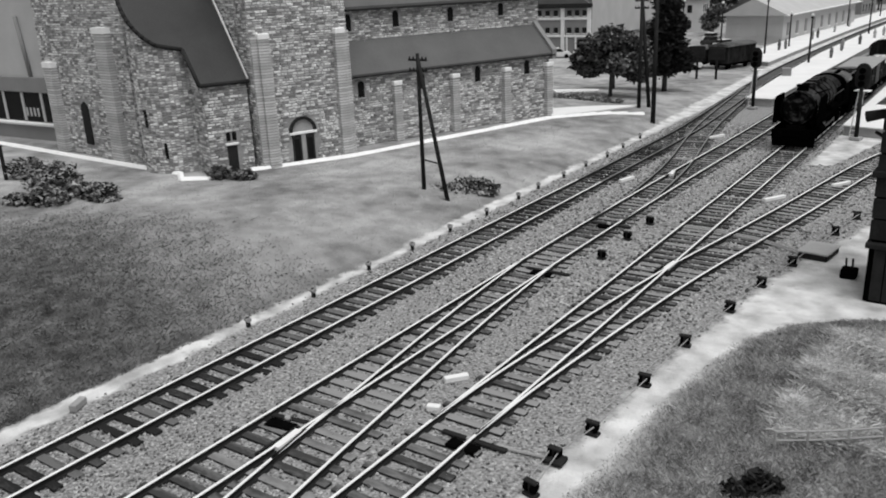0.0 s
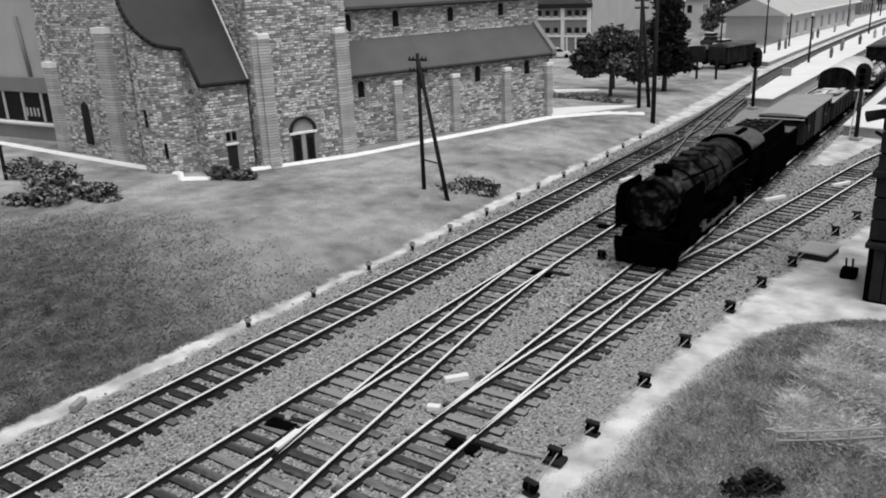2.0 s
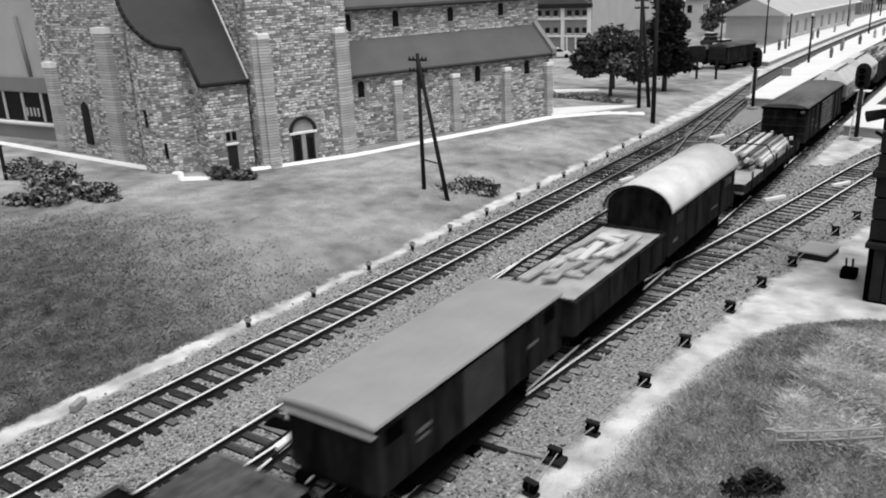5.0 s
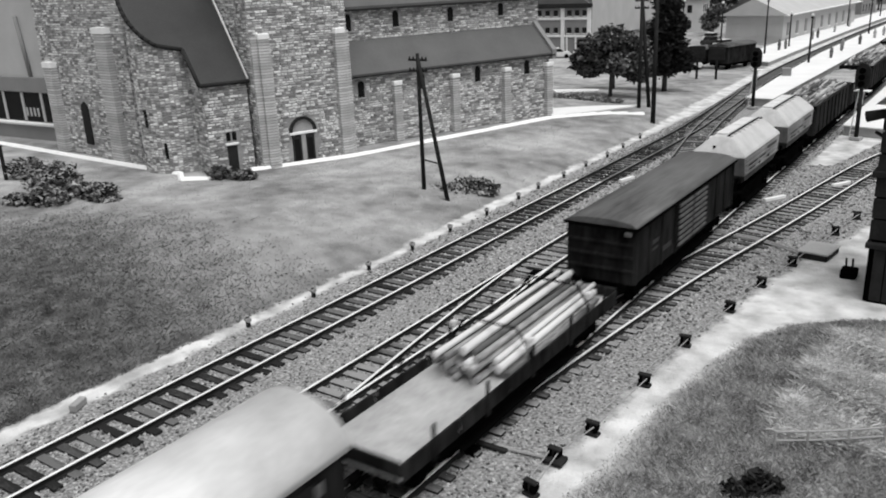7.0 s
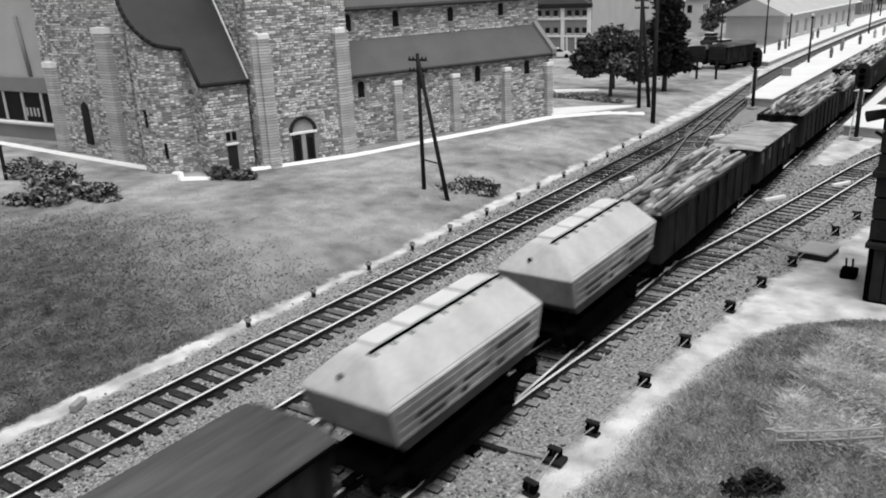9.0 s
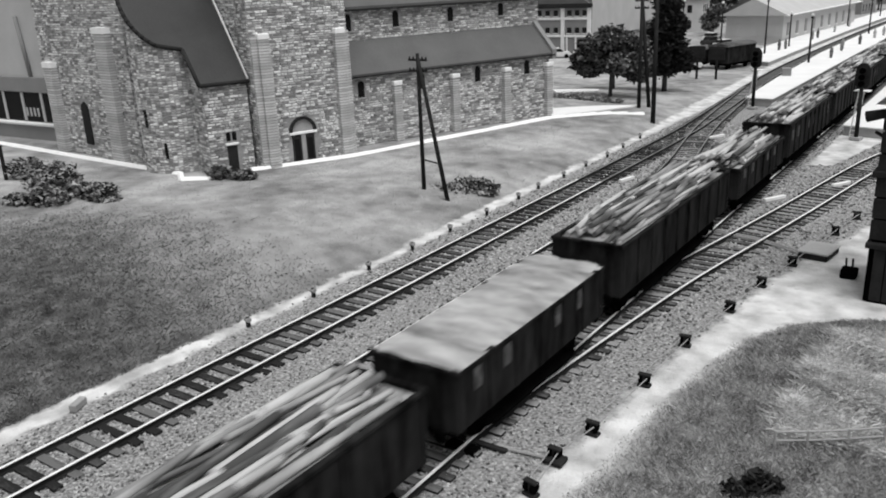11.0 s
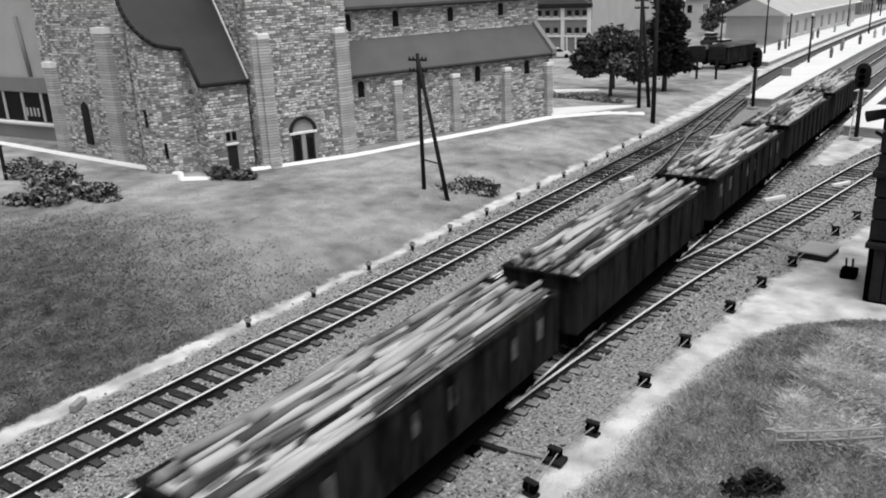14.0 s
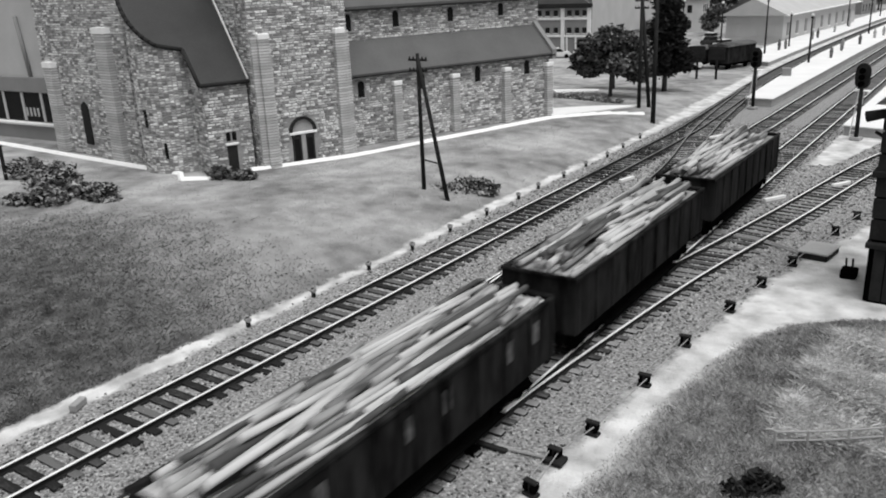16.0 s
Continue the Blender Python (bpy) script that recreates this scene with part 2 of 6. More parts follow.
def ground_material():
    m = bpy.data.materials.new("layout_ground")
    m.use_nodes = True
    nt = m.node_tree
    N, L = nt.nodes.new, nt.links.new
    bsdf = nt.nodes["Principled BSDF"]
    bsdf.inputs["Roughness"].default_value = 0.95
    bsdf.inputs["Specular IOR Level"].default_value = 0.2
    co = N("ShaderNodeTexCoord")
    mp = N("ShaderNodeMapping")
    mp.inputs["Scale"].default_value = (87, 87, 87)
    L(co.outputs["Object"], mp.inputs[0])

    def tex(scale, detail=5):
        n = N("ShaderNodeTexNoise")
        n.inputs["Scale"].default_value = scale
        n.inputs["Detail"].default_value = detail
        L(mp.outputs[0], n.inputs["Vector"])
        return n.outputs["Fac"]

    def shade(fac, a, b, lo=0.3, hi=0.7):
        c = N("ShaderNodeValToRGB")
        c.color_ramp.elements[0].position, c.color_ramp.elements[1].position = lo, hi
        c.color_ramp.elements[0].color, c.color_ramp.elements[1].color = (a, a, a, 1), (b, b, b, 1)
        L(fac, c.inputs[0])
        return c.outputs[0]

    def blend(a, b, key, wob):
        at = N("ShaderNodeAttribute")
        at.attribute_name = key
        ma = N("ShaderNodeMath")
        ma.operation = "MULTIPLY_ADD"
        ma.inputs[1].default_value = 1.6
        L(wob, ma.inputs[0])
        L(at.outputs["Fac"], ma.inputs[2])
        mr = N("ShaderNodeMapRange")
        mr.inputs["From Min"].default_value, mr.inputs["From Max"].default_value = 1.05, 1.55
        L(ma.outputs[0], mr.inputs["Value"])
        mx = N("ShaderNodeMix")
        mx.data_type = "RGBA"
        L(mr.outputs[0], mx.inputs["Factor"])
        L(a, mx.inputs["A"])
        L(b, mx.inputs["B"])
        return mx.outputs["Result"]

    fine, mid = tex(9), tex(1.6)
    patches = N("ShaderNodeMix")
    patches.inputs["Factor"].default_value = 0.45
    L(tex(0.16, 6), patches.inputs["A"])
    L(tex(0.75, 6), patches.inputs["B"])
    cloudy = patches.outputs["Result"]
    sand = shade(tex(0.9, 9), 0.36, 0.74, 0.3, 0.68)
    at = N("ShaderNodeAttribute")
    at.attribute_name = "rank"
    mx = N("ShaderNodeMix")
    mx.data_type = "RGBA"
    L(at.outputs["Fac"], mx.inputs["Factor"])
    L(shade(cloudy, 0.15, 0.44, 0.36, 0.64), mx.inputs["A"])
    L(shade(tex(1.1, 6), 0.025, 0.17, 0.34, 0.68), mx.inputs["B"])
    grass = mx.outputs["Result"]
    stones = shade(fine, 0.1, 0.42, 0.3, 0.72)
    col = blend(blend(sand, grass, "grass", mid), stones, "ballast", mid)
    L(col, bsdf.inputs["Base Color"])
    b = N("ShaderNodeBump")
    b.inputs["Strength"].default_value = 0.7
    b.inputs["Distance"].default_value = 0.08 * K
    L(fine, b.inputs["Height"])
    L(b.outputs[0], bsdf.inputs["Normal"])
    return m


ground_me.materials.append(ground_material())


# ---- tracks ----
def curve_points(pts, gap=1.0):
    """An even walk along a smooth line through pts: places and headings."""
    P = [Vector((*p, 0)) for p in pts]
    P = [P[0] * 2 - P[1], *P, P[-1] * 2 - P[-2]]
    dense = []
    for a, b, c, d in zip(P, P[1:], P[2:], P[3:]):
        for i in range(40):
            t = i / 40
            dense.append(0.5 * ((2 * b) + (c - a) * t + (2 * a - 5 * b + 4 * c - d) * t * t + (3 * b - a - 3 * c + d) * t ** 3))
    dense.append(P[-2])
    out, left = [], 0.0
    for a, b in zip(dense, dense[1:]):
        n = (b - a).length
        while left <= n:
            out.append((a + (b - a) * (left / n), (b - a).normalized()))
            left += gap
        left -= n
    return out


LINE_A = [(-19.88, -190), (-19.88, 2), (-19.88, 30), (-19.9, 58), (-20.25, 67), (-21.0, 78), (-21.9, 91), (-22.5, 105), (-22.6, 120), (-22.4, 145), (-21.5, 185), (-19, 240)]
LINE_B = [(-15.78, -190), (-15.78, 2), (-15.68, 40), (-15.2, 62), (-14.9, 98), (-14.5, 140), (-13.2, 200), (-11, 240)]
LINE_C = [(-11.37, -190), (-11.37, 2), (-11.37, 60), (-11.37, 100), (-11.1, 140), (-10, 285)]
LINE_D = [(-11.37, 16.4), (-11.22, 19.5), (-10.75, 24.4), (-9.98, 31.0), (-8.9, 37.5), (-7.85, 44), (-6.5, 53), (-5.5, 58), (-2.4, 70), (4, 95)]
LINE_E = [(-15.74, 29.5), (-15.48, 26), (-15.0, 21.4), (-14.4, 16.6), (-13.75, 11.6), (-12.9, 6.5), (-12.1, 0), (-11.5, -7), (-11.37, -12)]
LINE_F = [(-15.68, 37), (-15.9, 43), (-16.75, 50.8), (-18.9, 63), (-20.2, 74), (-21.1, 83), (-21.6, 88)]


def rails(pts, parent, sides=(-0.75, 0.75), start=-200.0, stop=1e9, shine="rail_top"):
    for s in sides:
        web, head = bmesh.new(), bmesh.new()
        for bm, outline in ((web, ((-0.09, -0.06), (0.09, -0.06), (0.06, -0.02), (0.03, 0.0), (0.03, 0.122), (-0.03, 0.122), (-0.03, 0.0), (-0.06, -0.02))), (head, ((-0.042, 0.125), (0.042, 0.125), (0.042, 0.142), (0.034, 0.15), (-0.034, 0.15), (-0.042, 0.142)))):
            prev = None
            for i, (p, h) in enumerate(curve_points(pts, 1.0)):
                if not start <= p.y <= stop:
                    continue
                side = Vector((h.y, -h.x, 0)) if h.y > 0 else Vector((-h.y, h.x, 0))
                ring = [bm.verts.new(p + side * (s + u) + Vector((0, 0, w))) for u, w in outline]
                if prev:
                    for a in range(len(outline)):
                        b = (a + 1) % len(outline)
                        bm.faces.new((prev[a], prev[b], ring[b], ring[a]))
                else:
                    bm.faces.new(ring[::-1])
                prev = ring
            bm.faces.new(prev)
            bmesh.ops.recalc_face_normals(bm, faces=bm.faces[:])
        r = part("rail", web, "rail", parent)
        part("railhead", head, shine, r, "bright polished railhead" if shine == "rail_top" else "dull worn railhead")


sleeper_meshes = {}


def sleeper_mesh(length, mat):
    key = (round(length, 1), mat)
    if key not in sleeper_meshes:
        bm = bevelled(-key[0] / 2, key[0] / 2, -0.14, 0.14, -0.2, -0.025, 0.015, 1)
        # Faces below the top go near black: shade between sleepers, put into colour.
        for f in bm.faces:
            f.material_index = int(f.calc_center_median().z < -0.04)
        bm.transform(Matrix.Scale(K, 4))
        me = bpy.data.meshes.new("sleeper")
        bm.to_mesh(me)
        bm.free()
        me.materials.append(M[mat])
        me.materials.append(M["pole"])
        sleeper_meshes[key] = me
    return sleeper_meshes[key]


def sleepers(pts, parent, spans=(), start=4, stop=80, rest=285, mat="sleeper"):
    """spans: stretches (y0, y1, other line) over which the sleepers reach under a second line."""
    far = bmesh.new()
    others = [(a, b, [p for p, h in curve_points(o, 0.5)]) for a, b, o in spans]
    rnd = random.Random(len(pts))
    for p, h in curve_points(pts, 0.62):
        if not -190 <= p.y <= rest or (start > 4 and p.y < start) or (stop == 10.0 and p.y > stop):
            continue
        lo, hi = -1.18, 1.18
        for a, b, line in others:
            if a <= p.y <= b:
                d = min(line, key=lambda o: abs(o.y - p.y)).x - p.x
                lo, hi = min(lo, d - 1.18), max(hi, d + 1.18)
        mid = p + Vector(((lo + hi) / 2, 0, 0))
        turn = math.degrees(math.atan2(-h.x, h.y)) + rnd.uniform(-1.2, 1.2)
        if 4 <= p.y < stop:
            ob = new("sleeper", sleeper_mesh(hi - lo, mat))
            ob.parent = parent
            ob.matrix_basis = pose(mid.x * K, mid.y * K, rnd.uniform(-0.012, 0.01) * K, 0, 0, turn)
        else:
            box(far, -1.18, 1.18, -0.13, 0.13, -0.2, -0.04, pose(mid.x, mid.y, 0, 0, 0, turn))
    if far.verts:
        tagged(part("sleepers", far, mat, parent), kind="stuff")
    else:
        far.free()


def tracks():
    spec = (("A", LINE_A, [], 2, 200), ("B", LINE_B, [(10.2, 29.5, LINE_E), (37, 53, LINE_F)], 2, 200), ("C", LINE_C, [(16.4, 36, LINE_D)], 2, 200))
    made = {}
    for key, line, spans, a, b in spec:
        t = thing("railway_track", 0, 0, 0, 0, "bright steel rails on dark tarred sleepers in stone ballast", "track", "tracks of the station throat", "structure")
        if key == "A":
            rails(line, t, stop=44.0)
            rails(line, t, start=43.0, shine="rail_dull")
        else:
            rails(line, t)
        sleepers(line, t, spans, mat="sleeper" if key == "A" else "sleeper_grey")
        made[key] = t
    for line, keep in ((LINE_D, (36.3, 200)), (LINE_E, (0, 10.0)), (LINE_F, (53.3, 200))):
        t = thing("turnout_track", 0, 0, 0, 0, "diverging turnout track with polished rails and long sleepers", "track", "tracks of the station throat", "structure")
        rails(line, t, shine="rail_dull" if line is LINE_F else "rail_top")
        sleepers(line, t, (), keep[0], keep[1], mat="sleeper_grey")
        made[len(made)] = t
    return made


TRACKS = tracks()


def turnout_parts():
    """Crossing noses, check rails and point machines of the turnouts."""
    for x, y, turn, sgn in ((-10.65, 31.9, -4, 1), (-15.0, 13.6, 5, -1), (-16.2, 48.0, 12, 1)):
        t = thing("crossing_nose", x, y, 0, turn, "pale metal crossing nose where two rails meet", "rail crossing")
        bm = bmesh.new()
        extruded(bm, ((-0.14, 0.02), (0.14, 0.02), (0.11, 0.155), (-0.11, 0.155)), "y", -0.5, 0.5)
        part("nose", bm, "rail_top", t)
        for s in (-1, 1):
            w = box(bmesh.new(), s * 0.2 - 0.04, s * 0.2 + 0.04, -1.0, 0.6, -0.04, 0.15, pose(0, 0, 0, 0, 0, s * 4))
            part("wing_rail", w, "rail", t)
    for x, y, turn in ((-10.72, 16.3, 0), (-15.1, 29.2, 0), (-15.4, 36.6, 0), (-15.9, 14.6, 8)):
        t = thing("point_blade_drive", x, y, 0, turn, "dark point drive with stretcher bar between the rails", "point drive")
        part("tie_bar", bevelled(-0.95, 1.1, -0.09, 0.09, -0.06, 0.02, 0.02, 1), "pole", t)
        part("throw_box", bevelled(-0.5, 0.45, -0.6, -0.2, -0.08, 0.04, 0.03, 1), "under", t)
        part("pivot", rod(bmesh.new(), (0, -0.1, 0), (0, -0.1, 0.12), 0.1, 0.08, 10), "metal_box", t)


turnout_parts()


# ---- ballast stones, grass blades ----
def scatter_stones():
    rng = np.random.default_rng(5)
    n = 52000
    u = rng.random(n * 2)
    y = 7.5 + 60 * u ** 1.7
    x = rng.uniform(-22.4, 3, n * 2)
    ok = (x < ramp(y, BALLAST_R) - 0.25 + rng.normal(0, 0.2, n * 2)) & (x > -22.0 + rng.normal(0, 0.2, n * 2))
    ok &= ~((y > 54.5) & (x > -9.6) & (x < np.interp(y, (54, 58, 66, 70), (-8.2, -7.4, -5.9, -4.6)) - 0.2))
    x, y = x[ok][:n], y[ok][:n]
    n = len(x)
    r = rng.uniform(0.03, 0.065, n) * (1 + 0.4 * (y > 25))
    base = np.array([(1, 0, 0), (-1, 0, 0), (0, 1, 0), (0, -1, 0), (0, 0, 1), (0, 0, -1)], float)
    jit = base[None] * rng.uniform(0.6, 1.3, (n, 6, 1)) + rng.normal(0, 0.22, (n, 6, 3))
    v = jit * r[:, None, None]
    v[..., 2] *= 0.8
    v += np.stack((x, y, -0.12 + 0.055 * rng.random(n) ** 3), -1)[:, None]
    tri = np.array([(0, 2, 4), (2, 1, 4), (1, 3, 4), (3, 0, 4), (2, 0, 5), (1, 2, 5), (3, 1, 5), (0, 3, 5)])
    faces = (tri[None] + 6 * np.arange(n)[:, None, None]).reshape(-1, 3)
    ob = joined("ballast_stones", v.reshape(-1, 3), faces.tolist(), "ballast")
    tagged(ob, "loose grey ballast stones between and beside the tracks", "ballast", "", "stuff")


def scatter_grass(name, mat, n, sample, tall, wide, seed, label, lean=0.9):
    rng = np.random.default_rng(seed)
    x, y = sample(rng, n)
    n = len(x)
    z = height(x, y)
    a = rng.uniform(0, 2 * np.pi, n)
    h = rng.uniform(0.5, 1.2, n) * tall
    w = wide * rng.uniform(0.6, 1.4, n)
    h *= np.where(x > -12, np.clip((x - ramp(y, GRASS_R)) / 1.2, 0.3, 1), 1)
    lx, ly = rng.normal(0, lean, n) * h, rng.normal(0, lean, n) * h
    dx, dy = np.cos(a) * w, np.sin(a) * w
    p0 = np.stack((x - dx, y - dy, z - 0.03), -1)
    p1 = np.stack((x + dx, y + dy, z - 0.03), -1)
    p2 = np.stack((x + lx * 0.5 + dx * 0.6, y + ly * 0.5 + dy * 0.6, z + h * 0.6), -1)
    p3 = np.stack((x + lx * 1.2, y + ly * 1.2, z + h), -1)
    v = np.stack((p0, p1, p2, p3), 1).reshape(-1, 3)
    i = 4 * np.arange(n)[:, None]
    faces = np.concatenate((i + np.array([[0, 1, 2]]), i + np.array([[0, 2, 3]]))).tolist()
    tagged(joined(name, v, faces, mat), label, "grass", "", "stuff")


def lush(x, y):
    """How rank the dark grass of the near bank grows, shade included."""
    return np.clip(1.45 - 1.0 * np.sqrt(((x + 31) / 15.5) ** 2 + ((y - 10.5) / 12.0) ** 2), 0, 1)


def left_bank(dark):
    def sample(rng, n):
        y = 7 + 62 * rng.random(n * 3) ** 1.5
        x = ramp(y, BANK) - 0.1 - 37 * rng.random(n * 3) ** 1.2
        kerb = np.where(x < -41, 31.8 + 0.02 * (-41 - x), 1e9)
        side = ramp(y, ((31, -40.5), (36, -39.0), (41.5, -36.0), (60, -30.4), (67, -25.0)))
        ok = (y < kerb) & ((y < 32) | (x > side + 0.2))
        p = lush(x, y)
        edge = 0.28 * np.sin(1.3 * x + 0.7 * y) * np.sin(0.9 * y - 0.6 * x)
        ok &= (rng.random(n * 3) < (np.clip(1.5 * (p + 0.3 * edge) - 0.25, 0, 1) if dark else 1 - 0.7 * p))
        return x[ok][:n], y[ok][:n]
    return sample


def right_mound(rng, n):
    y = 8 + 24 * rng.random(n * 3)
    x = -8 + 13 * rng.random(n * 3)
    ok = x > ramp(y, GRASS_R) + 0.05 + np.abs(rng.normal(0, 0.15, n * 3))
    return x[ok][:n], y[ok][:n]


scatter_stones()
scatter_grass("rank_grass", "grass_dark", 120000, left_bank(True), 0.09, 0.012, 2, "dark rank grass tufts on the railway bank, also darkened for its shade")
scatter_grass("short_grass", "grass_l", 60000, left_bank(False), 0.045, 0.012, 3, "pale short grass on the bank before the church")
scatter_grass("long_grass", "grass_r", 150000, right_mound, 0.17, 0.009, 4, "long dry grass on the mound beside the sandy path", 0.55)


def straw_patch(rng, n):
    y = rng.uniform(20.3, 28.2, n * 2)
    x = -3.95 + 0.03 * (y - 20) + 7 * rng.random(n * 2) ** 1.9
    ok = (rng.random(n * 2) < 0.55 + 0.45 * np.sin(1.7 * y + x)) & (x > -3.9 + np.abs(rng.normal(0, 0.2, n * 2)))
    return x[ok][:n], y[ok][:n]


scatter_grass("straw_grass", "grass_straw", 42000, straw_patch, 0.2, 0.013, 9, "pale flattened straw behind the little fence", 0.9)


# ---- church ----
CHURCH = (-38.89, 36.567, 0.72)
CH_TURN = -20.6   # the long wall runs along local y (u), the depth away from the tracks is local -x (v)


def church_point(u, v, z=0):
    return Vector((-v, u, z))


class Rubble:
    """Collects stones laid in courses on upright walls."""

    def __init__(self, seed):
        self.rng = random.Random(seed)
        self.verts, self.faces, self.single = [], [], []

    def wall(self, a, b, z0, z1, out, holes=(), course=0.165, keep_parts=False, top=None):
        a, b, out = Vector(a), Vector(b), Vector(out).normalized()
        along = b - a
        n = along.length
        along.normalize()
        z = z0
        rng = self.rng
        while z < z1 - 0.03:
            h = min(course * rng.uniform(0.75, 1.3), z1 - z)
            s = 0.0
            while s < n - 0.02:
                w = min(rng.uniform(0.18, 0.58), n - s)
                if n - s - w < 0.15:
                    w = n - s
                m = s + w / 2
                if not any(h0 - w * 0.3 < m < h1 + w * 0.3 and k0 - 0.08 < z + h / 2 < k1 + 0.04 for h0, h1, k0, k1 in holes) and (top is None or z + h / 2 < top(m)):
                    self.stone(a, along, out, s + 0.012, s + w - 0.012, z + 0.012, z + h - 0.012, keep_parts)
                s += w
            z += h

    def stone(self, a, along, out, s0, s1, z0, z1, single):
        rng = self.rng
        d = rng.uniform(0.02, 0.075)
        c = min(0.03, (s1 - s0) * 0.2, (z1 - z0) * 0.2)
        j = lambda: rng.uniform(-0.026, 0.026)
        pts = []
        for e, off in ((0, -0.03), (c, d)):
            for s, z in ((s0 + e + j(), z0 + e + j()), (s1 - e + j(), z0 + e + j()), (s1 - e + j(), z1 - e + j()), (s0 + e + j(), z1 - e + j())):
                pts.append(a + along * s + out * off + Vector((0, 0, z)))
        faces = ((4, 5, 6, 7), (0, 1, 5, 4), (1, 2, 6, 5), (2, 3, 7, 6), (3, 0, 4, 7))
        if single and len(self.single) < 300:
            self.single.append((pts, faces))
            return
        k = len(self.verts)
        self.verts += [tuple(p) for p in pts]
        self.faces += [tuple(k + i for i in f) for f in faces]


def church():
    ch = thing("church", *CHURCH, CH_TURN, "grey rubble-stone church with slate roofs and brick pilasters", "church")
    P = church_point
    rub = Rubble(11)
    V0 = 1.97
    toward, away = Vector((1, 0, 0)), Vector((0, -1, 0))

    def core(name, u0, u1, v0, v1, z0, z1, mat="mortar"):
        return part(name, box(bmesh.new(), -v1, -v0, u0, u1, z0, z1), mat, ch)

    # aisle: wall in front, roof leaning on the clerestory
    core("aisle_wall", 6.0, 26.0, V0, V0 + 2.2, -0.6, 5.0)
    wins = [(8.17, 3.45, 4.6), (13.35, 3.5, 4.65), (18.57, 3.5, 4.7), (23.6, 3.6, 4.7)]
    rub.wall(P(6.0, V0), P(26.0, V0), 0, 4.95, toward, [(u - 6 - 0.28, u - 6 + 0.28, z0, z1) for u, z0, z1 in wins])
    rub.wall(P(26.0, V0), P(26.0, V0 + 2.1), 0, 5.4, (0, 1, 0))
    for u, z0, z1 in wins:
        arched_opening(ch, u, V0, z0, z1, 0.5)
    for u in (11.0, 16.2, 21.25, 25.75):
        buttress(ch, u, V0, 0.55, 0.42, 4.05)
    roof = bmesh.new()
    extruded(roof, ((-V0 + 0.35, 4.98), (-V0 + 0.35, 5.1), (-4.05, 7.32), (-4.05, 7.15)), "y", 6.0, 26.3)
    part("aisle_roof", roof, "slate", ch, "smooth dark slate lean-to roof")
    part("gutter", box(bmesh.new(), -V0 + 0.3, -V0 + 0.46, 6.0, 26.3, 4.86, 4.98), "dark_trim", ch)
    gable = bmesh.new()
    extruded(gable, ((-V0 + 0.45, 4.6), (-V0 + 0.45, 5.35), (-4.3, 7.9), (-4.3, 4.6)), "y", 26.0, 26.45)
    part("gable_coping", gable, "plaster_dark", ch)
    # clerestory and nave roof
    core("nave_wall", 5.5, 26.6, 4.0, 10.5, -0.6, 9.4)
    cw = [(12.63, 7.98, 9.15), (17.63, 8.05, 9.12), (22.62, 8.2, 9.18), (8.6, 7.9, 9.1)]
    rub.wall(P(5.5, 4.0), P(26.6, 4.0), 7.1, 9.38, toward, [(u - 5.5 - 0.28, u - 5.5 + 0.28, z0, z1) for u, z0, z1 in cw])
    rub.wall(P(26.6, 4.0), P(26.6, 10.4), 0, 9.4, (0, 1, 0))
    for u, z0, z1 in cw:
        arched_opening(ch, u, 4.0, z0, z1, 0.5)
    nroof = bmesh.new()
    extruded(nroof, ((-3.6, 9.4), (-3.6, 9.6), (-7.2, 12.8), (-10.9, 9.6), (-10.9, 9.4)), "y", 5.5, 26.9)
    part("nave_roof", nroof, "slate", ch)
    part("nave_gutter", box(bmesh.new(), -3.72, -3.5, 5.5, 26.9, 9.28, 9.42), "dark_trim", ch)
    # tower
    core("tower_wall", -0.52, 6.3, 0.1, 8.0, -0.8, 15.0)
    rub.wall(P(-0.52, 0.1), P(6.3, 0.1), 0, 12.5, toward, [(1.5 + 0.52, 3.5 + 0.52, 0.0, 3.05)], keep_parts=True)
    rub.wall(P(-0.52, 0.1), P(-0.52, 6.5), 0, 12.5, away)
    rub.wall(P(6.3, 0.1), P(6.3, 4.0), 5.0, 12.5, (0, 1, 0))
    for u, corner in ((0.28, -0.2), (5.62, 6.05)):
        pilaster(ch, u, 0.1, 0.66, 0.38, 8.1)
        pilaster(ch, corner, 0.1, 0.5, 0.16, 8.3, cap=False)
    portal(ch, 2.5, 0.1)
    troof = bmesh.new()
    vs = [troof.verts.new(p) for p in ((0.4, -1.2, 15.0), (0.4, 6.8, 15.0), (-8.5, 6.8, 15.0), (-8.5, -1.2, 15.0), (-4, 2.8, 20))]
    for i in range(4):
        troof.faces.new((vs[i], vs[(i + 1) % 4], vs[4]))
    troof.faces.new(vs[3::-1])
    part("tower_roof", troof, "slate_dark", ch)
    # annexe beside the tower: one steep slope covers it and the rounded corner behind
    slope = lambda v: 5.68 + 1.08 * (v - 0.6)
    core("annexe_wall", -3.65, -0.75, 0.75, 6.0, -0.8, 5.45)
    rub.wall(P(-3.65, 0.75), P(-0.75, 0.75), 0, 5.55, toward, [(1.1, 2.05, 0.0, 2.6)])
    side = bmesh.new()
    extruded(side, ((-0.75, -0.8), (-0.75, 5.5), (-6.0, slope(6.0) - 0.15), (-6.0, -0.8)), "y", -3.65, -3.2)
    part("annexe_side_wall", side, "mortar", ch)
    rub.wall(P(-3.65, 0.75), P(-3.65, 3.2), 0, 8.2, away, (), 0.165, False, lambda m: slope(0.75 + m) - 0.15)
